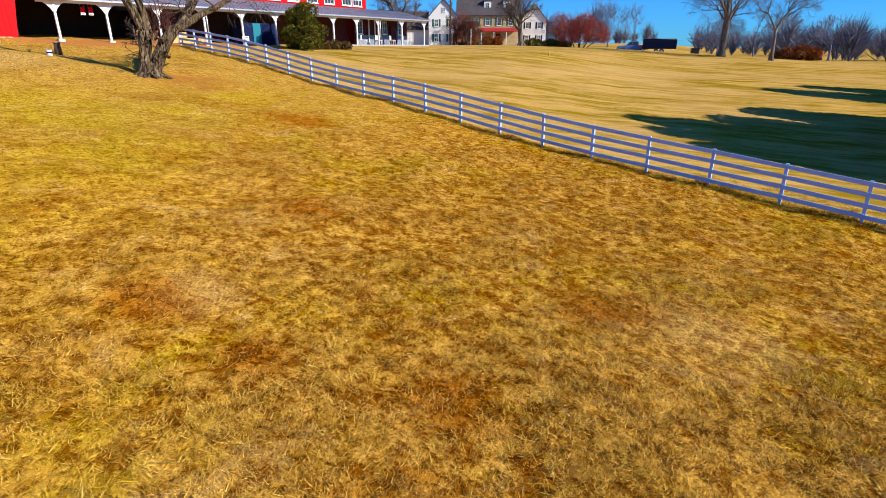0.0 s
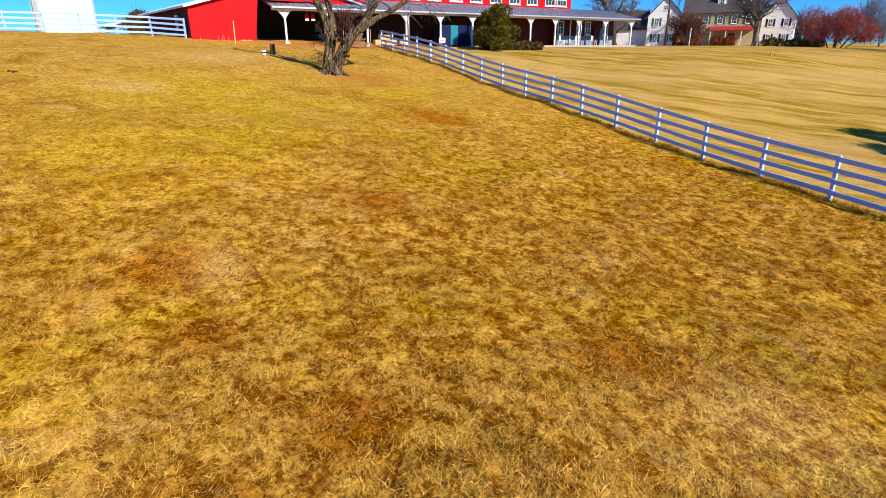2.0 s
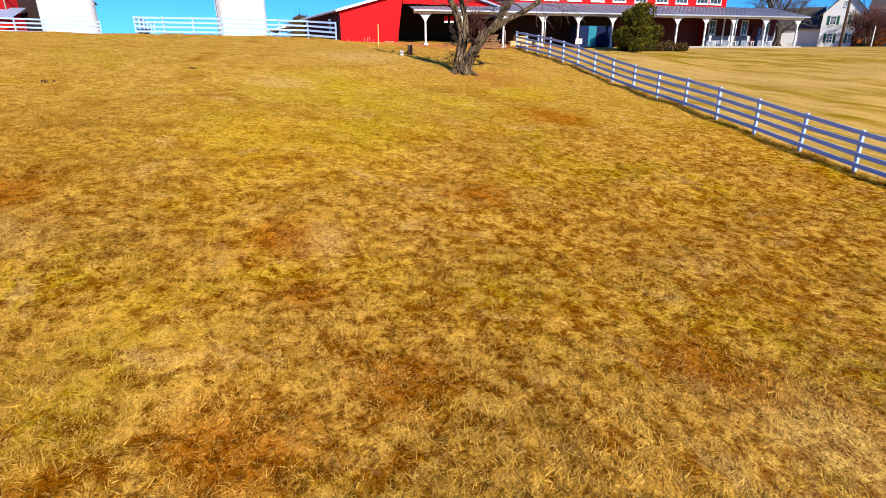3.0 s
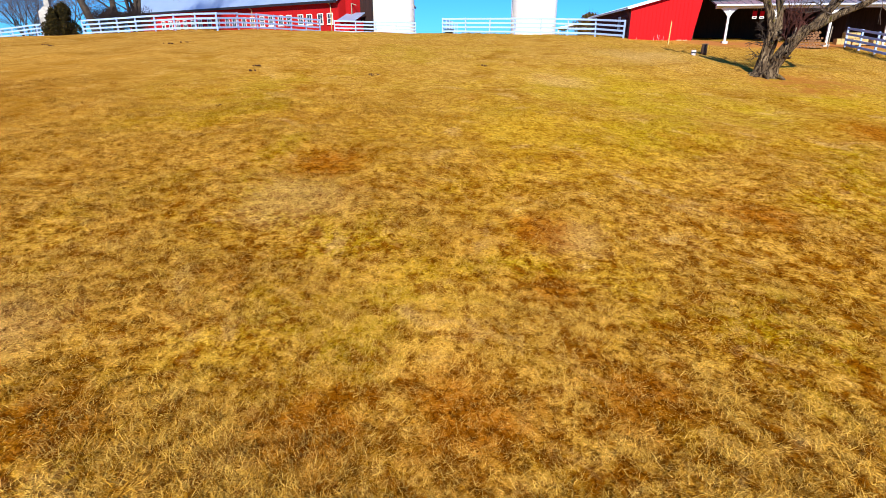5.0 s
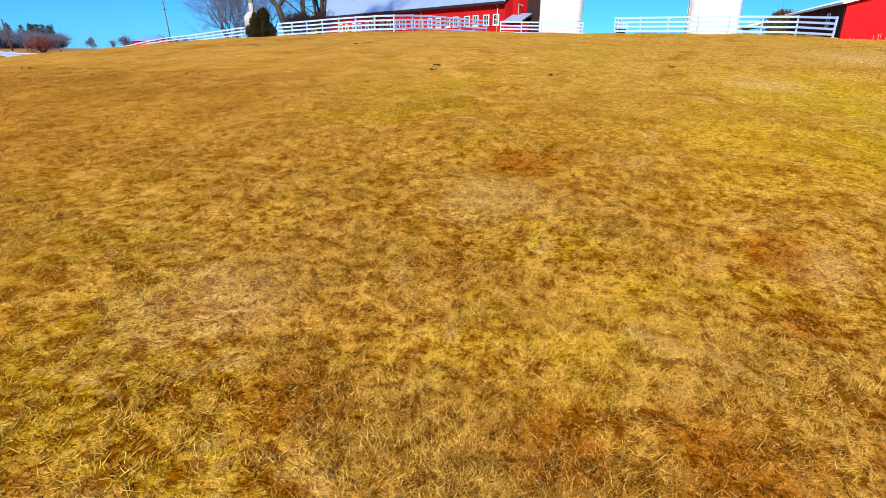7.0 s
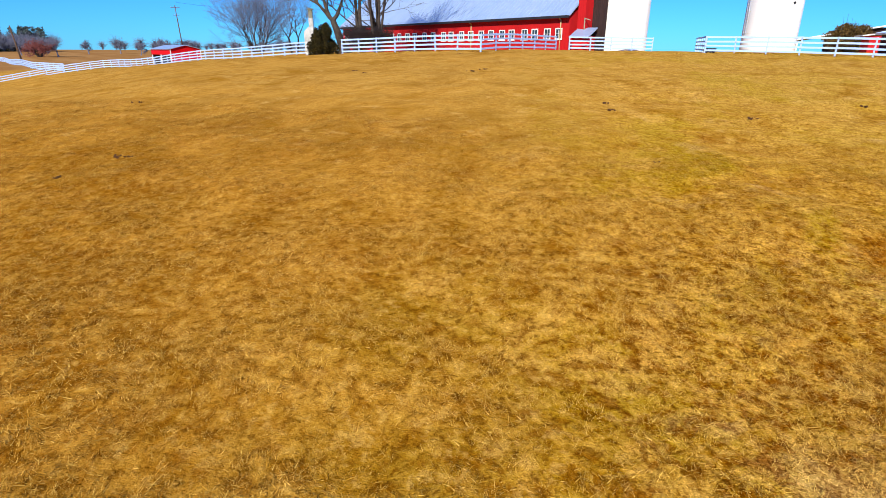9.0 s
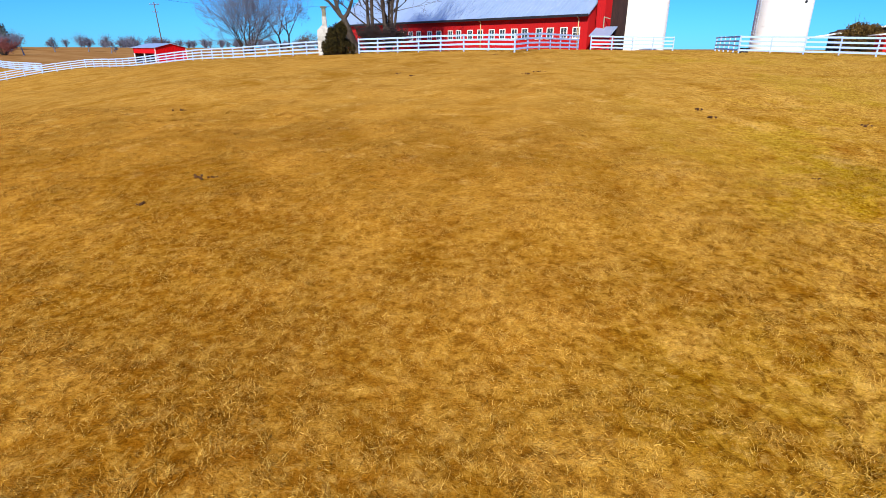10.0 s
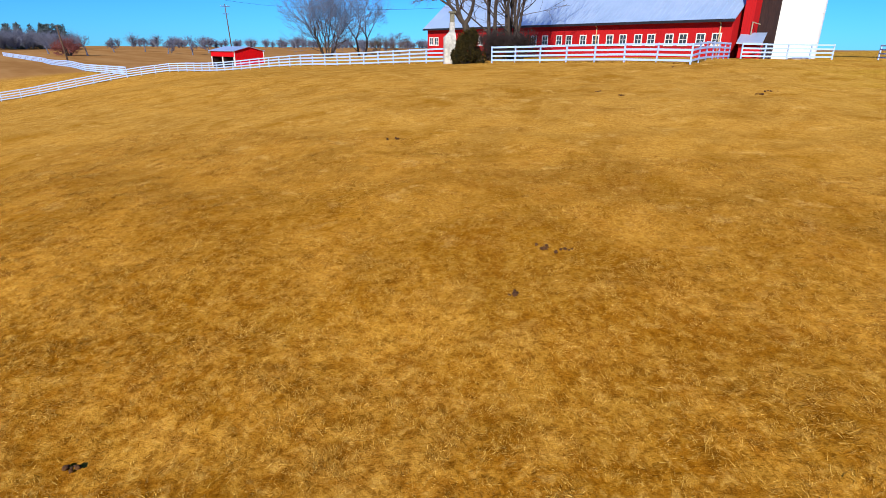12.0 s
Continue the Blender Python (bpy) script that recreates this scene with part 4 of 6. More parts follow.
def leaf_cloud(name, rng, lobes, count, size, material, flat=0.6):
    """Many small leaf blades on and in a set of lobes (x, y, z, radius, height factor)."""
    vol = np.array([l[3] ** 2 * max(l[4], 0.3) for l in lobes])
    pick = rng.choice(len(lobes), count, p=vol / vol.sum())
    L = np.array(lobes)[pick]
    d = rng.normal(size=(count, 3))
    d /= np.linalg.norm(d, axis=1, keepdims=True)
    rad = L[:, 3] * (0.62 + 0.42 * rng.random(count)) * (1 + 0.10 * np.sin(d[:, 0] * 7 + L[:, 0] * 5) * np.cos(d[:, 2] * 6))
    c = L[:, :3] + d * rad[:, None] * np.stack([np.ones(count), np.ones(count), L[:, 4]], -1)
    u = rng.normal(size=(count, 3)) + d * 0.5
    u /= np.linalg.norm(u, axis=1, keepdims=True)
    v = np.cross(u, rng.normal(size=(count, 3)))
    v /= np.linalg.norm(v, axis=1, keepdims=True)
    s = size * (0.5 + rng.random(count))[:, None]
    verts = np.stack([c - u * s, c + v * s * flat * 0.5, c + u * s, c - v * s * flat * 0.5], 1)
    keep = verts[:, :, 2].min(1) > -0.25
    verts = verts[keep]
    faces = np.arange(len(verts) * 4).reshape(-1, 4)
    return array_mesh(name, verts.reshape(-1, 3), faces, material)


def shrub(x, y, lobes, count, size, material, label, seed, name="shrub", stem=BARK_DARK):
    ob = thing(name, (x, y, gz(x, y) - 0.05), 0, label, "shrub" if name == "shrub" else "tree")
    rng = np.random.default_rng(seed)
    under("foliage", leaf_cloud("foliage", rng, lobes, count, size, material), ob)
    stems = []
    for l in lobes:
        foot = Vector((l[0] * 0.25, l[1] * 0.25, -0.1))
        mid = Vector((l[0] * 0.6 + rng.normal() * 0.1, l[1] * 0.6 + rng.normal() * 0.1, l[2] * 0.55))
        top = Vector(l[:3])
        w = 0.05 + l[3] * 0.03
        stems += [(foot, mid, w, w * 0.7), (mid, top, w * 0.7, w * 0.25)]
        for k in range(5):
            t = top + Vector(rng.normal(size=3)) * l[3] * 0.6
            stems.append((mid.lerp(top, 0.6), t, w * 0.4, 0.008))
    under("stem", tubes_mesh("stem", stems, stem, 6), ob)
    return ob


def strand_column(rng, rail, strands, out, flute=0.55):
    """A ribbed column along a rail of (place, radius): strands wound round a core, each with its own swell."""
    out += [(a, b, q * 0.80, w * 0.80) for (a, q), (b, w) in zip(rail, rail[1:])]
    for k in range(strands):
        t = 6.283 * k / strands + rng.gauss(0, 0.15)
        swell, twist = rng.uniform(0.75, 1.25), rng.uniform(0.1, 0.5)
        pts = []
        for step, (p, r) in enumerate(rail):
            a = t + twist * step + rng.gauss(0, 0.08)
            pts.append((p + (Vector((math.cos(a), math.sin(a), 0)) * r * (0.66 + rng.gauss(0, 0.05))), r * flute * swell * rng.uniform(0.75, 1.15)))
        out += [(a, b, q, w) for (a, q), (b, w) in zip(pts, pts[1:])]


def old_tree():
    """The gnarled, fluted old tree in the pasture: two ribbed columns from one foot, parting into heavy limbs."""
    x, y = 17.6, 25.05
    rng = random.Random(11)
    ob = thing("old_tree", (x, y, gz(x, y) - 0.12), 0, "gnarled bare old tree with a fluted grey trunk", "tree")
    right = Vector((0.84, -0.54, 0))      # the way in which the trunk spreads
    away = Vector((0.54, 0.84, 0))

    def at(r, a, z):
        return right * r + away * a + Vector((0, 0, z))

    trunk = []
    strand_column(rng, [(at(-0.22, 0, -0.1), 0.50), (at(-0.16, 0, 0.35), 0.31), (at(-0.10, 0, 0.95), 0.26), (at(-0.02, 0, 1.55), 0.27), (at(0.02, 0, 2.10), 0.25)], 8, trunk, 0.46)
    strand_column(rng, [(at(0.12, 0.08, -0.1), 0.40), (at(0.24, 0.06, 0.45), 0.27), (at(0.48, 0.0, 1.05), 0.27), (at(0.90, -0.05, 1.70), 0.27), (at(1.40, -0.10, 2.30), 0.24)], 7, trunk, 0.48)
    for k in range(11):
        t = 6.283 * k / 11 + rng.gauss(0, 0.2)
        a = at(math.cos(t) * 0.42 - 0.04, math.sin(t) * 0.40, 0.22)
        b = at(math.cos(t) * rng.uniform(0.72, 1.0) - 0.04, math.sin(t) * rng.uniform(0.6, 0.9), 0.02)
        trunk += [(a, b, 0.13, 0.065), (b, b + (b - a) * rng.uniform(0.3, 0.7) + Vector((0, 0, -0.08)), 0.065, 0.02)]
    # burls and stubs of lost branches
    for k in range(7):
        p = at(rng.uniform(-0.25, 0.9), -0.3, rng.uniform(0.9, 2.1))
        trunk.append((p, p + Vector((rng.gauss(0, 0.12), -0.16, 0.06)), 0.13, 0.06))
    under("trunk", tubes_mesh("trunk", trunk, BARK, 10), ob, "fluted two-part trunk with spreading roots")
    out = {0: [], 1: [], 2: []}
    rails = (((0.02, 0, 2.0, 0.22), (-0.30, 0.05, 2.95, 0.20), (-0.55, 0.1, 3.5, 0.18), (-0.95, 0.15, 4.3, 0.15)),
             ((0.22, 0.05, 2.0, 0.17), (0.14, 0.1, 2.95, 0.15), (-0.08, 0.15, 3.8, 0.13), (-0.25, 0.2, 4.4, 0.11)),
             ((1.45, -0.05, 2.15, 0.24), (2.00, -0.05, 2.95, 0.21), (2.55, 0.0, 3.70, 0.19), (3.15, 0.0, 4.35, 0.15)),
             ((1.55, -0.15, 2.20, 0.20), (2.35, -0.2, 2.75, 0.18), (3.30, -0.3, 3.20, 0.16), (3.95, -0.3, 3.60, 0.14), (4.25, -0.3, 4.40, 0.11)))
    for rail in rails:
        pts = [(at(r, a, z), q) for r, a, z, q in rail]
        knotty = []
        strand_column(rng, pts, 4, knotty, 0.5)
        under("heavy_limb", tubes_mesh("heavy_limb", knotty, BARK, 9), ob)
        end, before = pts[-1][0], pts[-2][0]
        grow(rng, out, end, end - before, 1.5, pts[-1][1], 1, 3, 0.55, 0.25, 0.24, (2, 2), 0.72, 5)
        for p, q in pts[1:-1]:
            grow(rng, out, p, (rng.gauss(0, 0.8), rng.gauss(0, 0.8), 0.5), 0.9, 0.05, 2, 4, 0.7, 0.05, 0.26)
    # a thicket of thin reddish suckers in the fork, and a dark tangle on the outer side
    suckers = {0: [], 1: [], 2: []}
    for k in range(34):
        p = at(rng.uniform(0.25, 1.3), rng.gauss(0, 0.2), rng.uniform(1.7, 2.3))
        grow(rng, suckers, p, (rng.gauss(0.0, 0.35), rng.gauss(0, 0.35), 1.0), rng.uniform(0.5, 0.95), 0.020, 3, 4, 0.5, 0.25, 0.22)
    tangle = {0: [], 1: [], 2: []}
    for k in range(16):
        p = at(-0.30 + rng.gauss(0, 0.08), rng.gauss(-0.1, 0.2), rng.uniform(0.9, 2.3))
        grow(rng, tangle, p, (-0.7 + rng.gauss(0, 0.4), rng.gauss(0, 0.5), rng.gauss(0.1, 0.5)), rng.uniform(0.25, 0.5), 0.016, 3, 4, 0.7, -0.1, 0.3)
    # long hanging twigs from the spreading limb
    for k in range(9):
        p = at(rng.uniform(3.4, 5.2), rng.gauss(0, 0.6), rng.uniform(3.6, 4.6))
        grow(rng, out, p, (0.8 + rng.gauss(0, 0.3), -0.5 + rng.gauss(0, 0.3), -0.7), 1.2, 0.018, 3, 4, 0.6, -0.25, 0.2)
    tagged(under("branchwork", tubes_mesh("branchwork", out[1], BARK, 7), ob), "crooked bare branches", kind="stuff")
    under("crown", tubes_mesh("crown", [(a, b, max(q, 0.010), max(w, 0.006)) for a, b, q, w in out[2]], TWIG, 4), ob, "tangle of bare twigs")
    under("sucker", tubes_mesh("sucker", [(a, b, max(q, 0.011), max(w, 0.007)) for a, b, q, w in suckers[2]], TWIG_SUCKER, 4), ob, "thicket of reddish suckers in the fork")
    under("tangle", tubes_mesh("tangle", [(a, b, max(q, 0.012), max(w, 0.008)) for a, b, q, w in tangle[2]], BARK_DARK, 4), ob, "dark tangle of shoots on the trunk")


old_tree()

# trees about the barns and fields
bare_tree(-33.4, 57.5, 17, 0.50, "large dark bare tree behind the cedar", 6, 1, 5, 0.60, lean=(-0.22, 0.05), wander=0.18, trunk=0.22, twig_width=1.2)
bare_tree(-30.2, 59.0, 13, 0.17, "thicket of dark upright stems in front of the long red barn", 3, 9, 4, 0.34, wander=0.10, trunk=0.42, tilt=0.16, twig_width=1.3)
bare_tree(-32.2, 58.6, 14, 0.24, "dark upright bare tree behind the cedar", 7, 2, 4, 0.40, wander=0.12, trunk=0.40, tilt=0.12, twig_width=1.3)
bare_tree(-67.6, 96.5, 12.5, 0.13, "many-stemmed bare tree beyond the white fence", 21, 12, 4, 0.40, BARK_DARK, TWIG_FAR, wander=0.09, trunk=0.36, twig_width=1.5, tilt=0.5)
bare_tree(-64.2, 104, 13.5, 0.24, "bare tree beyond the white fence", 22, 2, 5, 0.45, BARK_DARK, TWIG_FAR, wander=0.12, trunk=0.34, twig_width=1.2, tilt=0.25)
bare_tree(-67.7, 123.6, 10.0, 0.18, "small rounded bare tree in the distance", 23, 1, 5, 0.7, trunk=0.26, twig_width=1.8)
bare_tree(-66.5, 134.6, 9.6, 0.17, "small rounded bare tree in the distance", 24, 1, 5, 0.75, trunk=0.25, twig_width=1.8)
bare_tree(80.0, 1.0, 17, 0.40, "large twin-stemmed bare tree at the edge of the mown field", 31, 2, 5, 0.62, BARK_PALE, lean=(0.0, 0.03), wander=0.12, trunk=0.26, twig_width=1.0, tilt=0.05, fork=(2, 4))
bare_tree(77.5, -4.4, 12, 0.22, "bare tree at the edge of the mown field", 32, 1, 5, 0.66, BARK_PALE, wander=0.15, trunk=0.3, twig_width=1.4)
bare_tree(98.5, 33.6, 14, 0.55, "large bare tree in front of the stone house", 33, 1, 5, 0.62, BARK_PALE, wander=0.15, trunk=0.27, twig_width=1.5)
bare_tree(83.6, 49.6, 14, 0.5, "large bare tree beside the white house", 34, 1, 5, 0.62, BARK_DARK, wander=0.16, trunk=0.27, twig_width=1.5)
bare_tree(101.5, 47.0, 7, 0.14, "bare shrubby tree by the stone house", 35, 5, 4, 0.5, twig=TWIG_RED, twig_width=1.6)
bare_tree(112.0, 30.5, 8, 0.14, "reddish bare ornamental tree", 36, 4, 4, 0.6, twig=TWIG_RED, twig_width=1.8)
for k, (x, y, h) in enumerate(((110, 2, 9), (116, -4, 10), (121, 3, 9), (112, -10, 9), (99, -13, 8), (126, 18, 10), (129, 24, 11), (108, -17, 8))):
    bare_tree(x, y, h, 0.16, "bare tree in the thin wood behind the field", 40 + k, 1, 5, 0.5, TWIG_FAR, TWIG_FAR, trunk=0.30, twig_width=1.3)


for k, (x, y, h) in enumerate(((88.5, 55.0, 12), (96.5, 46.0, 9), (118.0, 58.0, 13))):
    bare_tree(x, y, h, 0.24, "dark bare tree about the houses", 140 + k, 1, 5, 0.62, BARK_DARK, TWIG, wander=0.16, trunk=0.26, twig_width=1.5)


for x, y, h, s in ((88.6, 40.2, 6.0, 151),):
    bare_tree(x, y, h, 0.13, "dark many-stemmed bare tree between the houses", s, 5, 4, 0.55, BARK_DARK, TWIG_SUCKER, wander=0.16, trunk=0.30, twig_width=2.0, tilt=0.4)


for x, y, s in ((-30.6, 56.4, 161), (-28.9, 57.2, 162), (-31.8, 56.6, 163)):
    bare_tree(x, y, 3.0, 0.05, "low dark brush among the stems by the long barn", s, 9, 4, 0.5, BARK_DARK, TWIG_DARK, wander=0.2, trunk=0.34, twig_width=1.2, tilt=0.35)


def russet_tree(x, y, lobes, count, label, seed):
    ob = shrub(x, y, lobes, count, 0.11, LEAF_RED, label, seed, "leafy_tree")
    return ob


russet_tree(106.5, 25.2, [(0, 0, 3.2, 2.6, 0.9), (1.2, -2.6, 2.9, 2.3, 0.9), (-0.6, 2.2, 3.0, 2.2, 0.9), (0.2, -0.8, 4.6, 2.0, 0.8), (1.5, -4.2, 2.2, 1.5, 0.9)], 15000, "russet tree still in dry leaf by the houses", 51)

# evergreens
spray = random.Random(12)
bush = []
for k in range(60):
    u, turn = spray.random(), 6.283 * spray.random()
    z = 0.3 + 3.1 * u
    reach = 1.75 * (1 - max(0.0, u - 0.35) ** 1.6 * 1.45) * (0.4 + 0.62 * spray.random())
    bush.append((math.cos(turn) * reach - 0.15, math.sin(turn) * reach, z, 0.38 + 0.28 * spray.random(), 1.1))
shrub(39.6, 33.6, bush, 22000, 0.105, EVERGREEN, "large rounded olive-green shrub beside the fence", 61)
shrub(41.5, 32.0, [(0, 0, 0.35, 0.7, 0.7), (0.8, -0.6, 0.3, 0.6, 0.7), (-0.6, 0.3, 0.3, 0.6, 0.7)], 2600, 0.12, BROWN_SHRUB, "low brownish shrub at the foot of a larger one", 62)
cone = []
for k in range(46):
    z = 0.2 + 2.3 * spray.random() ** 1.15
    reach = (1.22 * (1 - z / 2.95) ** 0.6) * (0.45 + 0.65 * spray.random())
    turn = 6.283 * spray.random()
    cone.append((math.cos(turn) * reach * 1.2, math.sin(turn) * reach * 1.2, z, 0.26 + 0.16 * spray.random(), 1.5))
shrub(-32.9, 51.1, cone, 17000, 0.095, CEDAR, "bronze-green cedar beside the stone pillar", 63)
knoll = [(spray.uniform(-2.6, 2.6), spray.uniform(-1.4, 1.4), spray.uniform(0.7, 1.6), spray.uniform(0.8, 1.2), 0.8) for k in range(22)]
knoll += [(spray.uniform(-1.2, 1.6), spray.uniform(-0.8, 0.8), spray.uniform(1.8, 2.5), spray.uniform(0.7, 1.0), 0.8) for k in range(14)]
shrub(21.5, 73.5, knoll, 16000, 0.13, BROWN_SHRUB, "rounded brown-olive evergreen behind the fence", 64)
for x, y, tip, s in ((28.0, -14.5, 1.2, 77), (30.2, -13.0, 3.8, 65), (32.6, -12.0, 5.2, 66), (35.2, -13.5, 0.8, 67), (38.4, -14.0, -1.2, 70), (46.2, -17.5, -2.4, 68), (49.5, -20.0, -5.0, 69)):
    # as tall as the reach of its shadow tells
    h = (tip - y) * math.tan(SUN_ELEVATION) + gz(x, tip) - gz(x, y)
    lobes = [(0, 0, h * (0.10 + 0.82 * k / 9), (1 - k / 15) * 2.5 + 0.1, 0.7) for k in range(10)]
    shrub(x, y, lobes, 14000, 0.26, EVERGREEN, "tall evergreen that shades the mown field", s, "evergreen_tree")
for x, y, s in ((104.5, 33.4, 74), (106.2, 30.4, 75), (107.2, 28.4, 76)):
    shrub(x, y, [(0, 0, 0.7, 1.0, 0.9), (0.5, -0.9, 0.6, 0.8, 0.9), (-0.4, 0.9, 0.6, 0.8, 0.8)], 3500, 0.12, EVERGREEN, "low dark clipped shrub before the white house", s)
# rusty brush by the machines
shrub(83.8, -6.6, [(0, 0, 0.7, 1.1, 0.8), (0.2, -1.5, 0.8, 1.1, 0.9), (0.3, 1.4, 0.5, 0.8, 0.7), (0.5, -2.8, 0.7, 0.9, 0.9)], 5000, 0.12, LEAF_RUST, "heap of rusty-leaved brush at the field's edge", 71)
shrub(92.0, 42.6, [(0, 0, 1.4, 1.3, 1.1), (0.9, -1.6, 1.3, 1.2, 1.1), (0.3, -0.6, 2.6, 0.9, 1.0)], 6000, 0.13, LEAF_RUST, "rusty-orange leafy bush between the houses", 72)
shrub(112.6, 45.6, [(0, 0, 0.8, 1.3, 0.9), (1.0, -1.8, 0.8, 1.2, 0.9)], 4000, 0.13, LEAF_RUST, "low ochre bush in front of the stone house", 73)


# ================= far woods =================
def far_tree_fans(rng, spots, h, w, twigs):
    """Small bare trees far off: a trunk and a fan of twigs each, as thin blades."""
    verts = []
    for x, y, s in spots:
        z = gz(x, y)
        hh, ww = h * s * (0.8 + 0.4 * rng.random()), w * s
        foot = np.array([x, y, z])
        t = rng.random((twigs, 3))
        ang = t[:, 0] * 2 * np.pi
        base = foot + np.stack([0 * ang, 0 * ang, hh * (0.02 + 0.5 * t[:, 1])], -1)
        tip = foot + np.stack([np.cos(ang) * ww * 0.5 * np.sqrt(t[:, 2]), np.sin(ang) * ww * 0.5 * np.sqrt(t[:, 2]), hh * (0.15 + 0.80 * np.sqrt(1 - 0.75 * t[:, 2]) * rng.random(twigs) ** 0.35)], -1)
        side = rng.normal(size=(twigs, 3)) * 0.06 * s
        verts.append(np.stack([base - side, base + side, tip], 1))
        trunk = np.array([[foot + (-0.1, 0.05, -0.5), foot + (0.1, -0.05, -0.5), foot + (0, 0, hh * 0.8)]])
        verts.append(trunk)
    return np.concatenate(verts).reshape(-1, 3)


def far_woods():
    rng = np.random.default_rng(7)
    spots = []
    for k in range(330):
        a = radians(-67 + 20.5 * rng.random())
        d = 380 + 170 * rng.random()
        spots.append((-20 + d * math.sin(a), d * math.cos(a), 0.9 + 0.5 * rng.random()))
    for k in range(150):
        a = radians(-44 + 40 * rng.random())
        d = 520 + 260 * rng.random()
        spots.append((-20 + d * math.sin(a), d * math.cos(a), 0.8 + 0.6 * rng.random()))
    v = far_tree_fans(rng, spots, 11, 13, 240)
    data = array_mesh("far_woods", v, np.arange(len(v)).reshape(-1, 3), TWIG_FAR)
    tagged(new("far_woods", data), "bare woods tinted with blue haze along the western skyline", "woods", kind="stuff")
    spots = []
    for k in range(170):
        x, y = 165 + 70 * rng.random(), -60 + 150 * rng.random()
        bearing = math.degrees(math.atan2(x, y))
        # open sky stands over the lane between the two woods
        if bearing < 80.0 or bearing > 87.2:
            spots.append((x, y, (0.95 if bearing < 80.0 else 0.62) + 0.3 * rng.random()))
        elif bearing < 84.0:
            spots.append((x, y, 0.45 + 0.2 * rng.random()))
    spots += [(105 + 25 * rng.random(), -32 + 24 * rng.random(), 0.7) for k in range(30)]
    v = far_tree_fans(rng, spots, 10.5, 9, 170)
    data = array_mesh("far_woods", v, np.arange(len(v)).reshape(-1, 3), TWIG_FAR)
    tagged(new("far_woods", data), "bare woods tinted with blue haze behind the mown field", "woods", kind="stuff")
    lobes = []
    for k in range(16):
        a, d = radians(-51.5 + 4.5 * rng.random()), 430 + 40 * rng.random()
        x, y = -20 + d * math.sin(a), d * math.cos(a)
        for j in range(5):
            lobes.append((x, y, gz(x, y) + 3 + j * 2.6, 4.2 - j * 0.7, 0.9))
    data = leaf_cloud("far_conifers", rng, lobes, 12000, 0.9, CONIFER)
    tagged(new("far_conifers", data), "green conifers paled with haze among the far bare woods", "woods", kind="stuff")


far_woods()
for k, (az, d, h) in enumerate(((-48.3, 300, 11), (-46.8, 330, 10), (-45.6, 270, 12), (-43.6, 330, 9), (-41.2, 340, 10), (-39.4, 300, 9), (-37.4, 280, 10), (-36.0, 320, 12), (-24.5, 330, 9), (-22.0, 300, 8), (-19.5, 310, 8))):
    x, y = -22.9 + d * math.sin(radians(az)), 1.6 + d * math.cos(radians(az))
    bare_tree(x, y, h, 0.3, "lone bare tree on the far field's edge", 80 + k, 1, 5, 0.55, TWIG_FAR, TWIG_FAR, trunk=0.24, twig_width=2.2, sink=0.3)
bare_tree(-220, 186, 10.0, 0.25, "reddish-brown bare bush at the edge of the far field", 95, 9, 4, 0.8, BARK_DARK, TWIG_RED, trunk=0.26, twig_width=3.0, tilt=0.9)


# ================= houses beyond the mown field =================
def gable_roof(parent, x0, x1, y0, y1, eave, ridge, material, over=0.35, along="x", thick=0.14):
    """Two roof slopes; the ridge runs along x or along y."""
    if along == "x":
        m = (y0 + y1) / 2
        drop = over * (ridge - eave) / (m - y0)
        rows = (((x0 - over, y0 - over, eave - drop), (x1 + over, y0 - over, eave - drop), (x0 - over, m, ridge)),
                ((x1 + over, y1 + over, eave - drop), (x0 - over, y1 + over, eave - drop), (x1 + over, m, ridge)))
    else:
        m = (x0 + x1) / 2
        drop = over * (ridge - eave) / (m - x0)
        rows = (((x0 - over, y1 + over, eave - drop), (x0 - over, y0 - over, eave - drop), (m, y1 + over, ridge)),
                ((x1 + over, y0 - over, eave - drop), (x1 + over, y1 + over, eave - drop), (m, y0 - over, ridge)))
    for p, q, r in rows:
        bm = slab(bmesh.new(), p, q, r, -thick)
        part("roof_slope", bm, material, parent)


def clapboards(parent, x0, x1, y, z0, top, material, step=0.22):
    """Lapped boards on a wall that faces local -y, one part; top is a rule x0, x1 at a height."""
    z = z0
    while True:
        span = top(z)
        if span is None:
            break
        a, b = span
        bm = bmesh.new()
        v = [bm.verts.new(c) for c in ((a, y - 0.035, z), (b, y - 0.035, z), (b, y - 0.006, z + step), (a, y - 0.006, z + step), (a, y, z), (b, y, z))]
        bm.faces.new((v[0], v[1], v[2], v[3]))
        bm.faces.new((v[1], v[0], v[4], v[5]))
        part("clapboard", bm, material, parent)
        z += step


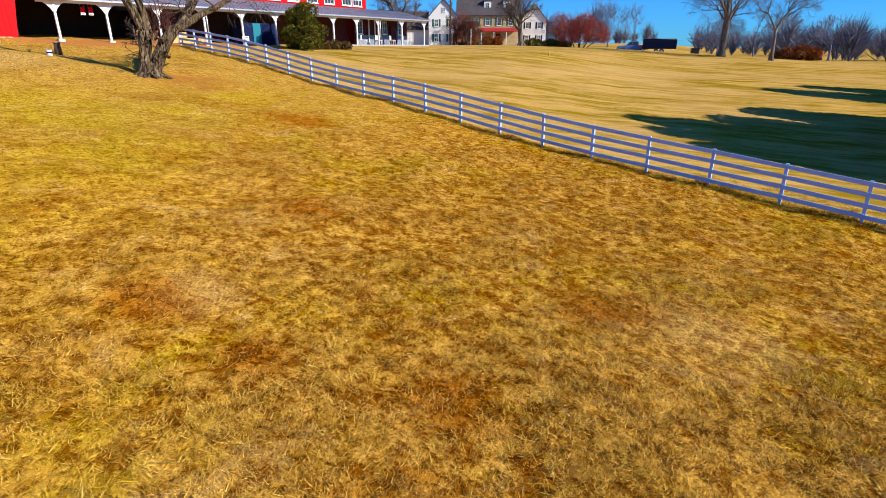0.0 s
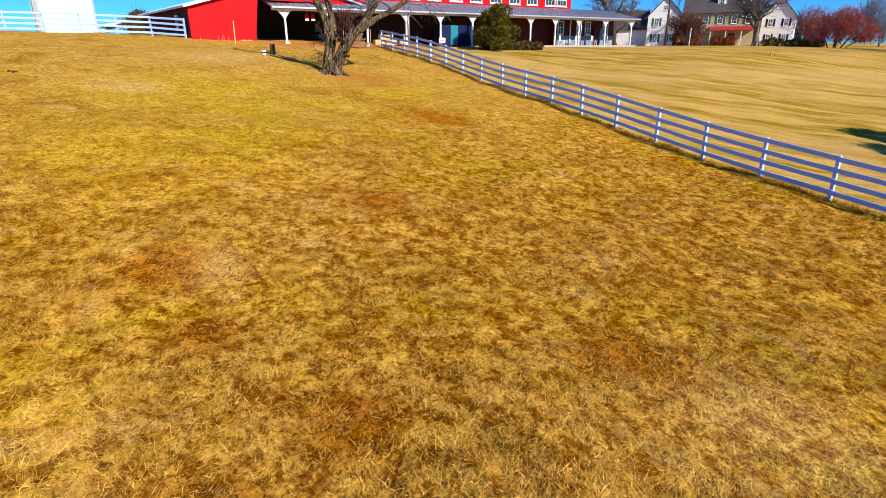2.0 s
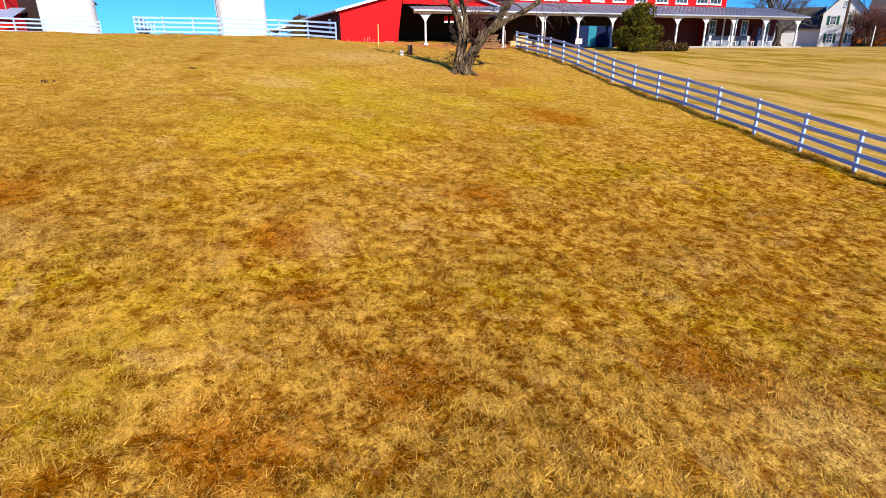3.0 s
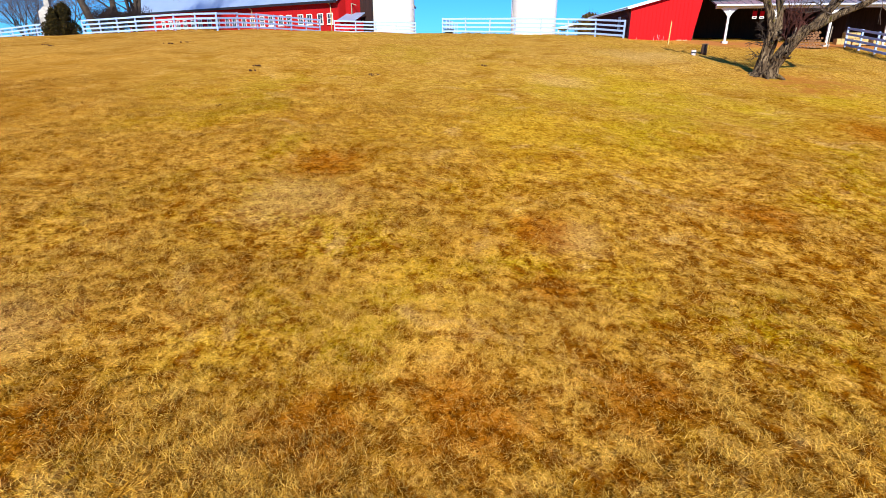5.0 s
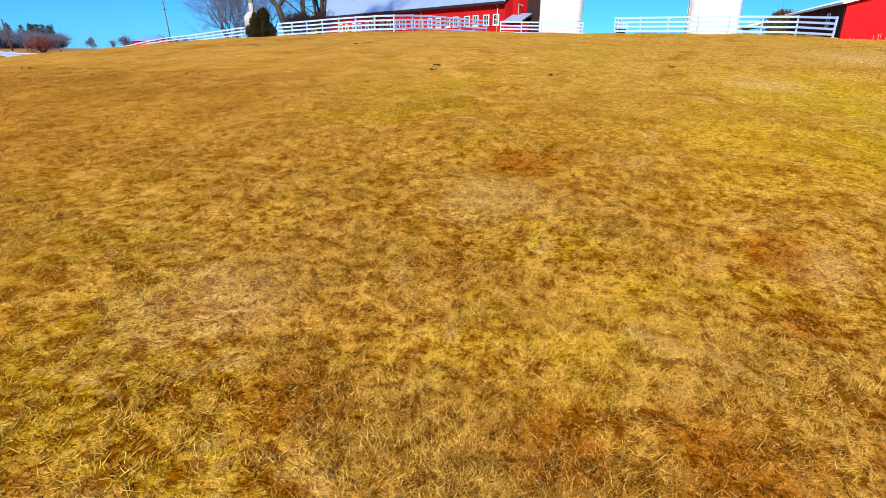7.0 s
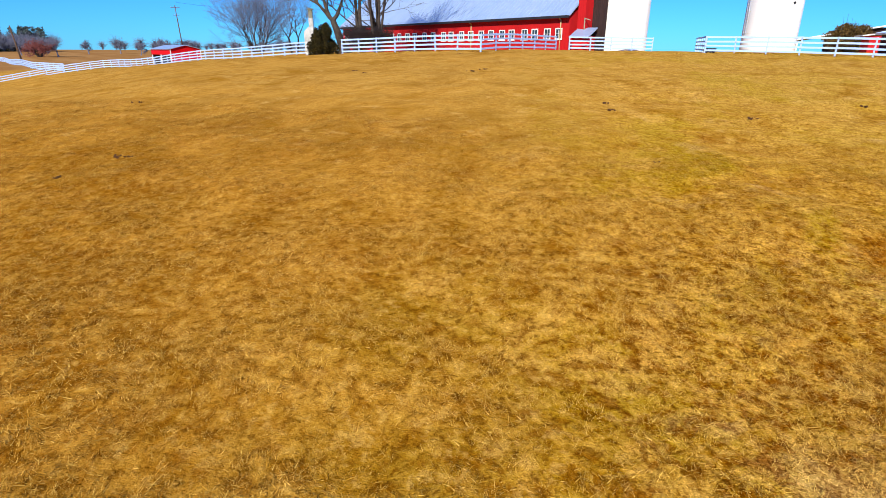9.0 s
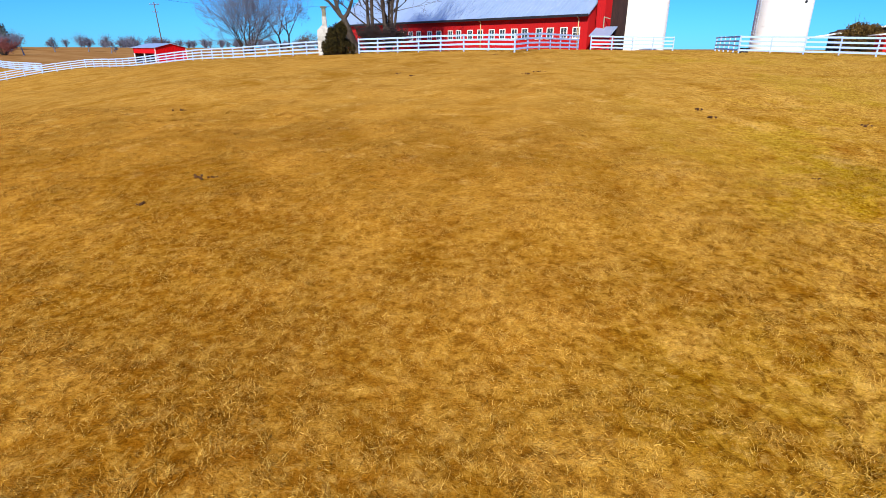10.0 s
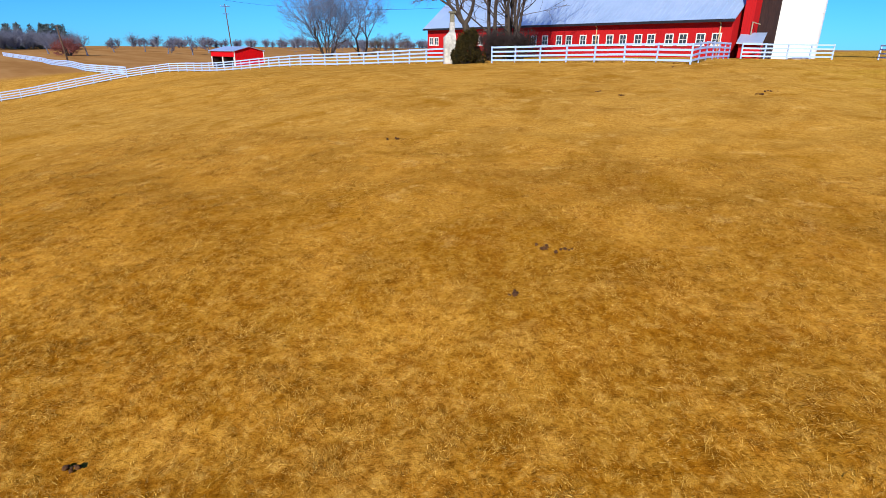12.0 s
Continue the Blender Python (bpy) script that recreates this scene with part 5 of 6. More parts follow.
def white_house():
    ob = thing("white_house", (97.3, 51.6, 4.42), -63, "white clapboard house with a front gable and green shutters", "house")
    w, deep, eave, ridge = 5.6, 9.0, 4.9, 7.9
    bm = bmesh.new()
    prism(bm, [(0, -0.4), (w, -0.4), (w, eave), (w / 2, ridge), (0, eave)], 0, 0.2)
    part("gable_wall", bm, WHITE_PAINT, ob)
    part("side_wall", block(0, 0.2, 0.205, deep, -0.4, eave), WHITE_PAINT, ob)
    part("side_wall", block(w - 0.2, w, 0.205, deep, -0.4, eave), WHITE_PAINT, ob)
    clapboards(ob, 0, w, 0, 0.0, lambda z: (0.02, w - 0.02) if z < eave - 0.25 else None, WHITE_PAINT)
    gable_roof(ob, 0, w, 0, deep, eave, ridge, SHINGLE, 0.35, "y")
    for x in (1.45, 4.15):
        window(ob, x, 0, 3.9, 0.85, 1.3, (2, 2), GREEN_PAINT)
    window(ob, w / 2, 0, 6.2, 0.6, 0.8)
    for x in (1.45, 4.15):
        window(ob, x, 0, 1.3, 0.85, 1.4, (2, 2), GREEN_PAINT)
    # the lower wing with its long roof
    part("wing_wall", block(-7.5, -0.005, 1.5, 1.7, -0.4, 2.9), WHITE_PAINT, ob, "white boarded wing")
    bm = bmesh.new()
    for k in range(24):
        x = -7.4 + k * 0.31
        box(bm, x - 0.02, x + 0.02, 1.47, 1.502, -0.3, 2.85)
    part("batten", bm, WHITE_PAINT, ob)
    part("wing_roof", slab(bmesh.new(), (-7.9, 1.1, 2.8), (-0.005, 1.1, 2.8), (-7.9, 5.5, 6.2), 0.12), SHINGLE, ob, "dark shingled wing roof")
    part("wing_end", prism(bmesh.new(), [(-7.5, -0.4), (-7.3, -0.4), (-7.3, 2.8), (-7.5, 2.8)], 1.705, 8.0), WHITE_PAINT, ob)


def stone_house():
    ob = thing("stone_house", (113.0, 52.8, 4.42), -67, "tan fieldstone house with green shutters and a red porch roof", "house")
    w, deep, eave, ridge = 13.0, 9.0, 6.2, 11.2
    part("front_wall", block(0, w, 0, 0.4, -0.5, eave), STONE_TAN, ob, "tan fieldstone wall")
    for x in (0, w - 0.4):
        bm = bmesh.new()
        prism(bm, [(-deep, -0.5), (-0.405, -0.5), (-0.405, eave), (-deep / 2, ridge - 0.3), (-deep, eave)], 0, 0.4)
        bmesh.ops.rotate(bm, verts=bm.verts[:], matrix=Matrix.Rotation(radians(-90), 3, "Z"))
        bmesh.ops.translate(bm, verts=bm.verts[:], vec=(x, 0, 0))
        part("end_wall", bm, STONE_TAN, ob)
    gable_roof(ob, 0, w, 0, deep, eave, ridge, SHINGLE)
    for x in (6.4, 8.8, 11.2):
        window(ob, x, 0, 4.7, 0.95, 1.5, (2, 3), GREEN_PAINT)
    for x in (1.6, 3.9):
        window(ob, x, 0, 4.7, 0.95, 1.5, (2, 3), GREEN_PAINT)
    for x in (6.3, 10.4):
        d = part("dormer", block(x - 0.75, x + 0.75, 1.0, 3.2, eave + 0.7, eave + 2.6), WHITE_PAINT, ob, "white dormer")
        part("dormer_roof", prism(bmesh.new(), [(x - 0.95, eave + 2.605), (x + 0.95, eave + 2.605), (x, eave + 3.4)], 0.8, 3.6), SHINGLE, d)
        window(ob, x, 1.0, eave + 1.65, 0.8, 1.2)
    p = part("porch_roof", slab(bmesh.new(), (4.9, -2.6, 2.75), (w, -2.6, 2.75), (4.9, -0.02, 3.5), 0.1), painted("red_roof_paint", (0.42, 0.03, 0.03), (0.26, 0.03, 0.03)), ob, "red porch roof")
    for x in (5.1, 7.7, 10.3, 12.8):
        part("porch_post", block(x - 0.08, x + 0.08, -2.5, -2.34, -0.4, 2.68), WHITE_PAINT, ob)
    part("porch_floor", block(4.9, w, -2.6, -0.05, -0.6, 0.1), STONE_TAN, ob)
    part("front_door", block(8.2, 9.2, -0.06, -0.005, 0.1, 2.2), MAROON, ob)
    part("chimney", block(w - 1.1, w - 0.2, deep / 2 - 0.5, deep / 2 + 0.4, ridge - 1.2, ridge + 1.3, 0.03), STONE_TAN, ob)


def far_white_house():
    ob = thing("white_house", (122.5, 42.0, 4.42), -74, "white gabled house behind bare trees", "house")
    w, deep, eave, ridge = 5.6, 8.0, 5.2, 8.4
    part("gable_wall", prism(bmesh.new(), [(0, -0.4), (w, -0.4), (w, eave), (w / 2, ridge), (0, eave)], 0, 0.2), WHITE_PAINT, ob)
    part("side_wall", block(0, 0.2, 0.205, deep, -0.4, eave), WHITE_PAINT, ob)
    part("side_wall", block(w - 0.2, w, 0.205, deep, -0.4, eave), WHITE_PAINT, ob)
    clapboards(ob, 0, w, 0, 0.0, lambda z: (0.02, w - 0.02) if z < eave - 0.25 else None, WHITE_PAINT)
    gable_roof(ob, 0, w, 0, deep, eave, ridge, SHINGLE, 0.35, "y")
    for x in (1.5, 4.1):
        for z in (1.4, 4.1):
            window(ob, x, 0, z, 0.85, 1.35, (2, 2), BLUE_DARK)


white_house()
stone_house()
far_white_house()


# ================= sheds, poles and the pillar =================
def red_shed():
    """An open-fronted shed; its gable faces local -y and its open side faces -x."""
    x, y = -84.2, 93.0
    ob = thing("red_shed", (x, y, gz(x, y) - 0.1), 62, "small red shed with open bays and a grey metal roof", "shed")
    w, deep, eave, ridge = 5.9, 8.8, 2.75, 3.45
    bm = prism(bmesh.new(), [(0, -0.2), (w, -0.2), (w, eave), (w / 2, ridge), (0, eave)], 0, 0.12)
    part("gable_wall", bm, RED_BARN, ob, "bright red gable wall")
    part("wall_rib", ribs(bmesh.new(), 0, w, 0, 0, lambda q: eave + (ridge - eave) * (1 - abs(q - w / 2) / (w / 2)), 0.3), RED_BARN, ob)
    part("side_wall", block(w - 0.12, w, 0.125, deep, -0.2, eave), RED_BARN, ob)
    part("back_wall", block(0, w - 0.125, deep - 0.12, deep, -0.2, eave), DARK_WOOD, ob)
    part("fascia", block(0, 0.1, 0.125, deep - 0.125, 1.75, eave), RED_BARN, ob, "red fascia over the open bays")
    for q in (0.2, deep / 2, deep - 0.25):
        part("post", block(-0.02, 0.14, q, q + 0.16, -0.2, 1.745), WHITE_PAINT, ob)
    part("corner_trim", block(-0.05, 0.1, -0.05, -0.003, -0.2, eave), WHITE_PAINT, ob)
    part("corner_trim", block(w - 0.1, w + 0.05, -0.05, -0.003, -0.2, eave), WHITE_PAINT, ob)
    part("divider", block(0.15, w - 0.2, deep / 2 - 0.05, deep / 2 + 0.05, -0.2, 1.7), DARK_WOOD, ob)
    gable_roof(ob, 0, w, 0, deep, eave, ridge, ROOF_PALE, 0.3, "y", 0.08)


red_shed()


def small_red_shed():
    x, y = 20.6, 66.4
    ob = thing("small_shed", (x, y, gz(x, y) - 0.1), -10, "small red outbuilding with a pale roof behind the fence", "shed")
    part("wall", block(0, 1.9, 0, 3.0, -0.2, 1.75), RED_OLD, ob)
    part("wall_rib", ribs(bmesh.new(), 0, 1.9, 0, -0.1, 1.7, 0.3), RED_OLD, ob)
    part("roof", slab(bmesh.new(), (-0.7, -0.3, 1.8), (3.2, -0.3, 2.3), (-0.7, 3.2, 1.8), 0.1), WHITE_PAINT, ob, "pale metal roof")


small_red_shed()


def white_roofed_shed():
    """A shed far behind the second silo: one long white slope over dark walls; origin under its low west end."""
    ob = thing("white_roofed_shed", (18.2, 79.2, 5.0), -18, "dark shed under a long white metal roof", "shed")
    low, high, long, deep = 1.9, 3.4, 8.6, 9.0
    p, q, r = (-0.4, -0.4, low), (long, -0.4, high), (-0.4, deep, low)
    part("roof", slab(bmesh.new(), p, q, r, 0.16), WHITE_PAINT, ob, "white metal roof slope")
    bm = bmesh.new()
    for k in range(16):
        t = (k + 0.5) / 16
        x, z = -0.4 + (long + 0.4) * t, low + (high - low) * t
        beam(bm, (x, -0.4, z + 0.01), (x, deep, z + 0.01), 0.04, 0.04)
    part("roof_seam", bm, WHITE_PAINT, ob)
    part("front_wall", prism(bmesh.new(), [(3.0, -0.4), (long - 0.2, -0.4), (long - 0.2, high - 0.3), (3.0, low + 0.95)], 0.2, 0.4), DARK_WOOD, ob)
    part("end_wall", block(3.0, 3.2, 0.405, deep - 0.3, -0.4, 2.7), DARK_WOOD, ob)
    part("east_wall", block(long - 0.2, long, 0.2, deep - 0.3, -0.4, high - 0.3), DARK_WOOD, ob)
    for y in (0.1, deep / 2, deep - 0.5):
        part("post", block(-0.1, 0.05, y, y + 0.15, -0.4, low - 0.05), WHITE_PAINT, ob)


white_roofed_shed()


def utility_pole(x, y, h, label, lean=(0, 0), arm=True, r=0.14):
    ob = thing("utility_pole", (x, y, gz(x, y) - 0.3), 25, label, "pole")
    top = Vector((lean[0], lean[1], h))
    part("pole", tube(bmesh.new(), (0, 0, 0), top, r, r * 0.68, 10), POLE_WOOD, ob)
    if arm:
        for k, drop in enumerate((0.5, 2.2)):
            bm = bmesh.new()
            beam(bm, top + Vector((-1.1 + 0.4 * k, 0.1, -drop)), top + Vector((1.1 - 0.4 * k, 0.1, -drop)), 0.1, 0.12)
            a = part("crossarm", bm, POLE_WOOD, ob)
            for s in (-0.95, -0.4, 0.4, 0.95):
                if abs(s) < 1.1 - 0.4 * k:
                    part("insulator", tube(bmesh.new(), top + Vector((s, 0.1, -drop + 0.06)), top + Vector((s, 0.1, -drop + 0.24)), 0.05, 0.035, 8), STONE_WHITE, a)
    return ob


utility_pole(-106.6, 126.0, 13.5, "tall grey wooden utility pole behind the red shed", (-0.5, -0.3))
utility_pole(-132.7, 103.9, 8.8, "dark leaning wooden pole by the farm lane", (-1.0, 0.2), False, 0.2)
utility_pole(76.8, 37.3, 10.5, "wooden utility pole beside the porch", (0, 0), True, 0.16)


def wire(a, b, sag, label):
    ob = thing("cable", a, 0, label, "cable")
    bm = bmesh.new()
    pts = [Vector((0, 0, 0)).lerp(Vector(b) - Vector(a), k / 14) - Vector((0, 0, sag * 4 * (k / 14) * (1 - k / 14))) for k in range(15)]
    for p, q in zip(pts, pts[1:]):
        tube(bm, p, q, 0.022, 0.022, 5, False)
    part("strand", bm, BLACK, ob)


wire((-106.9, 125.8, 16.5), (-36.0, 86.0, 12.0), 1.2, "thin black overhead cable to the long barn")
wire((76.8, 37.3, 14.6), (60.0, -70.0, 14.0), 1.5, "thin black overhead cable over the field")
wire((76.8, 37.3, 14.0), (60.0, -70.0, 13.2), 1.5, "thin black overhead cable over the field")


def stone_pillar():
    x, y = -34.7, 52.3
    ob = thing("stone_pillar", (x, y, gz(x, y) - 0.1), 20, "whitewashed stone chimney pillar with a mossy top", "pillar")
    rng = random.Random(2)
    bm = bmesh.new()
    box(bm, -0.66, 0.38, -0.45, 0.45, 0, 2.3)
    part("base", bm, STONE_WHITE, ob, "wide whitewashed base")
    part("shoulder", prism(bmesh.new(), [(-0.66, 2.303), (0.38, 2.303), (0.3, 2.75), (-0.2, 2.75)], -0.44, 0.44), STONE_WHITE, ob)
    part("shaft", block(-0.16, 0.28, -0.26, 0.26, 2.752, 3.55, 0.04), STONE_WHITE, ob, "narrow whitewashed shaft")
    part("bare_shaft", block(-0.13, 0.25, -0.23, 0.23, 3.552, 4.3, 0.05), MOSSY, ob, "bare mossy stone below the cap")
    part("cap", block(-0.24, 0.36, -0.34, 0.34, 4.302, 4.44, 0.03), MOSSY, ob, "mossy cap stone")
    # rough stones stand proud of the faces
    for k in range(46):
        u, z = rng.uniform(-0.55, 0.28), rng.uniform(0.1, 2.2)
        w, h = rng.uniform(0.1, 0.2), rng.uniform(0.07, 0.12)
        part("stone", block(u - w / 2, u + w / 2, -0.45 - rng.uniform(0.015, 0.04), -0.43, z - h / 2, z + h / 2, 0.015), STONE_WHITE, ob)


stone_pillar()


# ================= vehicles and machines =================
def wheel(parent, x, y, z, r, w, hub):
    t = part("wheel", tube(bmesh.new(), (x, y - w / 2, z), (x, y + w / 2, z), r, r, 20), RUBBER, parent)
    part("rim", tube(bmesh.new(), (x, y - w / 2 - 0.01, z), (x, y + w / 2 + 0.01, z), r * 0.55, r * 0.55, 16), hub, t)
    return t


def pickup(x, y, turn):
    ob = thing("pickup_truck", (x, y, gz(x, y)), turn, "pale blue pickup truck parked at the field's edge", "truck")
    body = prism(bmesh.new(), [(-2.6, 0.42), (2.5, 0.42), (2.6, 0.7), (2.5, 1.02), (1.15, 1.12), (-0.95, 1.12), (-1.0, 1.16), (-2.6, 1.16)], -0.95, 0.95)
    bmesh.ops.bevel(body, geom=body.edges[:], offset=0.05, segments=2, affect="EDGES")
    b = part("body", body, BLUE_TRUCK, ob)
    cab = prism(bmesh.new(), [(-0.95, 1.1), (1.2, 1.1), (0.55, 1.72), (0.35, 1.8), (-0.75, 1.8), (-0.95, 1.7)], -0.82, 0.82)
    part("cab", cab, BLUE_TRUCK, ob)
    for s in (-1, 1):
        part("side_window", prism(bmesh.new(), [(-0.8, 1.2), (0.05, 1.2), (0.05, 1.68), (-0.75, 1.68)], s * 0.825, s * 0.835), GLASS, ob)
        part("side_window", prism(bmesh.new(), [(0.12, 1.2), (0.95, 1.2), (0.5, 1.66), (0.12, 1.68)], s * 0.825, s * 0.835), GLASS, ob)
        for q in (-1.65, 1.6):
            wheel(ob, q, s * 0.82, 0.38, 0.38, 0.26, STEEL)
    part("bumper", block(2.55, 2.72, -0.9, 0.9, 0.45, 0.66, 0.03), STEEL, ob)
    part("headlight", block(2.5, 2.62, 0.55, 0.85, 0.75, 0.92, 0.02), GLASS, ob)
    part("headlight", block(2.5, 2.62, -0.85, -0.55, 0.75, 0.92, 0.02), GLASS, ob)


def dump_trailer(x, y, turn):
    ob = thing("dump_trailer", (x, y, gz(x, y)), turn, "black high-sided dump trailer behind a pickup", "trailer")
    bed = bmesh.new()
    box(bed, -2.7, 2.7, -1.05, 1.05, 0.75, 0.9)
    for a in ((-2.7, 2.7, -1.05, -0.98), (-2.7, 2.7, 0.98, 1.05), (-2.7, -2.63, -0.98, 0.98), (2.63, 2.7, -0.98, 0.98)):
        box(bed, *a, 0.9, 2.15)
    part("bed", bed, BLUE_DARK, ob, "dark blue-black steel bed")
    for k in range(8):
        q = -2.55 + k * 0.73
        for s in (-1, 1):
            part("stake", block(q - 0.04, q + 0.04, s * 1.1 - 0.05, s * 1.1 + 0.048, 0.72, 2.16), BLUE_DARK, ob)
    part("tarp_roll", tube(bmesh.new(), (-2.7, 0, 2.28), (2.7, 0, 2.28), 0.12, 0.12, 10), BLACK, ob)
    part("rear_ramp", block(-3.35, -2.75, -0.9, 0.9, 2.0, 2.06), STEEL, ob)
    for s in (-1, 1):
        for q in (-0.45, 0.45):
            wheel(ob, q, s * 0.95, 0.38, 0.38, 0.24, STEEL)
    bm = bmesh.new()
    beam(bm, (2.7, 0, 0.6), (3.9, 0, 0.55), 0.14, 0.14)
    part("tongue", bm, BLACK, ob)


pickup(105.6, 15.4, 97)
dump_trailer(104.4, 10.9, 97)


def bin_box(x, y):
    ob = thing("stock_tank", (x, y, gz(x, y)), 10, "dark round-cornered tank in the grass", "tank")
    part("body", block(-0.75, 0.75, -0.6, 0.6, 0, 1.1, 0.12), BLACK, ob)
    part("lid", block(-0.8, 0.8, -0.65, 0.65, 1.102, 1.2, 0.04), BLACK, ob)


bin_box(104.5, 5.2)


def digger(x, y, turn, label, paint):
    ob = thing("excavator", (x, y, gz(x, y)), turn, label, "machine")
    for s in (-1, 1):
        t = block(-1.4, 1.4, s * 0.75 - 0.22, s * 0.75 + 0.22, 0, 0.62, 0.2)
        part("track", t, RUBBER, ob)
    part("chassis", block(-1.2, 1.2, -0.5, 0.5, 0.35, 0.75), BLACK, ob)
    part("house", block(-1.5, 0.3, -0.95, 0.95, 0.78, 1.75, 0.12), paint, ob, "painted engine house")
    cab = part("cab", block(0.32, 1.35, -0.95, 0.0, 0.78, 2.45, 0.08), paint, ob)
    part("cab_window", block(0.45, 1.22, -0.965, -0.952, 1.5, 2.3), GLASS, cab)
    bm = bmesh.new()
    beam(bm, (0.9, 0.4, 1.2), (2.4, 0.4, 3.0), 0.28, 0.4)
    beam(bm, (2.35, 0.4, 3.0), (3.6, 0.4, 2.5), 0.26, 0.36)
    part("boom", bm, paint, ob)
    bm = bmesh.new()
    beam(bm, (3.55, 0.4, 2.6), (3.9, 0.4, 0.9), 0.22, 0.28)
    part("stick", bm, paint, ob)
    part("bucket", prism(bmesh.new(), [(3.5, 0.2), (4.2, 0.1), (4.3, 0.8), (3.8, 0.95)], 0.05, 0.75), BLACK, ob)
    ob.scale = (0.62, 0.62, 0.62)


digger(85.5, -9.6, 75, "small orange excavator behind brush at the field's edge", ORANGE)
digger(89.2, 40.8, -60, "small orange excavator parked by the white house", ORANGE)


# ================= things about the porch =================
def log_pile(x, y, turn, rows, cols, label):
    ob = thing("firewood_stack", (x, y, gz(x, y)), turn, label, "firewood")
    rng = random.Random(9)
    for j in range(rows):
        for i in range(cols - j // 2):
            r = rng.uniform(0.07, 0.11)
            a = (i * 0.2 + (j % 2) * 0.1 - cols * 0.1, -0.25 + rng.gauss(0, 0.03), 0.1 + j * 0.18)
            part("log", tube(bmesh.new(), a, (a[0], a[1] + 0.5, a[2]), r, r * 0.95, 9), LOG_END, ob)
    for s in (-1, 1):
        part("upright", tube(bmesh.new(), (s * (cols * 0.1 + 0.12), 0, -0.1), (s * (cols * 0.1 + 0.14), 0, rows * 0.18 + 0.3), 0.035, 0.03, 8), GREY_WOOD, ob)


log_pile(27.3, 37.3, -35, 6, 9, "stack of split firewood between two stakes")


def blue_container():
    x, y = 37.1, 38.3
    ob = thing("steel_container", (x, y, gz(x, y)), -10.2, "dark blue steel container with a teal door under the porch", "container")
    part("body", block(0, 3.4, 0, 1.6, 0.05, 1.85, 0.03), BLUE_DARK, ob, "dark blue body")
    part("door", block(0.95, 1.75, -0.05, -0.005, 0.1, 1.82, 0.01), TEAL, ob, "teal door")
    bm = bmesh.new()
    for k in range(12):
        box(bm, 1.85 + k * 0.12, 1.91 + k * 0.12, -0.03, 0.002, 0.12, 1.78)
    part("corrugation", bm, BLUE_DARK, ob)


blue_container()


def hay_bale(x, y, turn, z=0.0):
    ob = thing("hay_bale", (x, y, gz(x, y) + z), turn, "tan square hay bale under the porch", "bale", "bales under the porch")
    part("bale", block(-0.5, 0.5, -0.25, 0.25, 0, 0.42, 0.04), STRAW, ob)
    for s in (-0.2, 0.2):
        bm = bmesh.new()
        for a in ((s - 0.012, s + 0.012, -0.257, 0.257, 0.415, 0.427), (s - 0.012, s + 0.012, -0.262, -0.252, 0.0, 0.427), (s - 0.012, s + 0.012, 0.252, 0.262, 0.0, 0.427)):
            box(bm, *a)
        part("twine", bm, GREY_WOOD, ob)


for x, y, t, z in ((31.3, 40.0, -5, 0), (32.4, 39.8, -13, 0), (31.8, 39.9, -8, 0.42), (33.7, 39.8, -2, 0)):
    hay_bale(x, y, t, z)


def white_sign(x, y):
    ob = thing("notice_board", (x, y, gz(x, y)), -2.5, "small white notice board on a post under the porch", "sign")
    part("leg", block(-0.04, 0.04, -0.04, 0.04, -0.1, 0.82), GREY_WOOD, ob)
    part("panel", block(-0.36, 0.36, -0.08, -0.045, 0.35, 0.80, 0.01), WHITE_PAINT, ob)
    for k in range(3):
        part("line", block(-0.27, 0.27 - 0.08 * k, -0.087, -0.082, 0.68 - k * 0.12, 0.72 - k * 0.12), BLACK, ob, "plain dark bar of lettering")


white_sign(36.45, 37.55)


def hanging_sign(x, y):
    ob = thing("hanging_sign", (x, y, 6.12), -10.2, "red and white sign hung under the porch roof", "sign", "signs under the porch")
    part("board", block(-0.2, 0.2, -0.015, 0.015, 0.25, 0.85, 0.005), RED_BARN, ob, "red board")
    part("lower_board", block(-0.2, 0.2, -0.015, 0.015, 0.0, 0.245, 0.005), WHITE_PAINT, ob, "white lower board")
    part("bar", block(-0.13, 0.13, -0.021, -0.017, 0.08, 0.16), BLUE_DARK, ob, "plain dark bar of lettering")
    for sx in (-0.15, 0.15):
        part("chain", tube(bmesh.new(), (sx, 0, 0.85), (sx, 0, 1.28), 0.008, 0.008, 5), STEEL, ob)
    ob.scale = (0.75, 0.75, 0.60)


hanging_sign(24.75, 40.45)
hanging_sign(25.25, 40.37)


def porch_chair(x, y, turn):
    ob = thing("porch_chair", (x, y, 4.3), turn, "white slatted porch chair on the concrete floor", "chair", "porch chairs")
    for sx in (-0.25, 0.25):
        for sy in (-0.25, 0.22):
            part("leg", block(sx - 0.025, sx + 0.025, sy - 0.025, sy + 0.025, 0, 0.42 if sy < 0 else 1.0), WHITE_PAINT, ob)
    part("seat", block(-0.3, 0.3, -0.3, 0.26, 0.42, 0.47, 0.01), WHITE_PAINT, ob)
    for k in range(4):
        part("back_slat", block(-0.22 + k * 0.13, -0.14 + k * 0.13, 0.20, 0.22, 0.5, 0.98), WHITE_PAINT, ob)


for x, y, t in ((52.3, 36.2, 20), (54.9, 35.9, -15), (56.9, 35.3, 10), (59.3, 34.9, 30)):
    porch_chair(x, y, t)


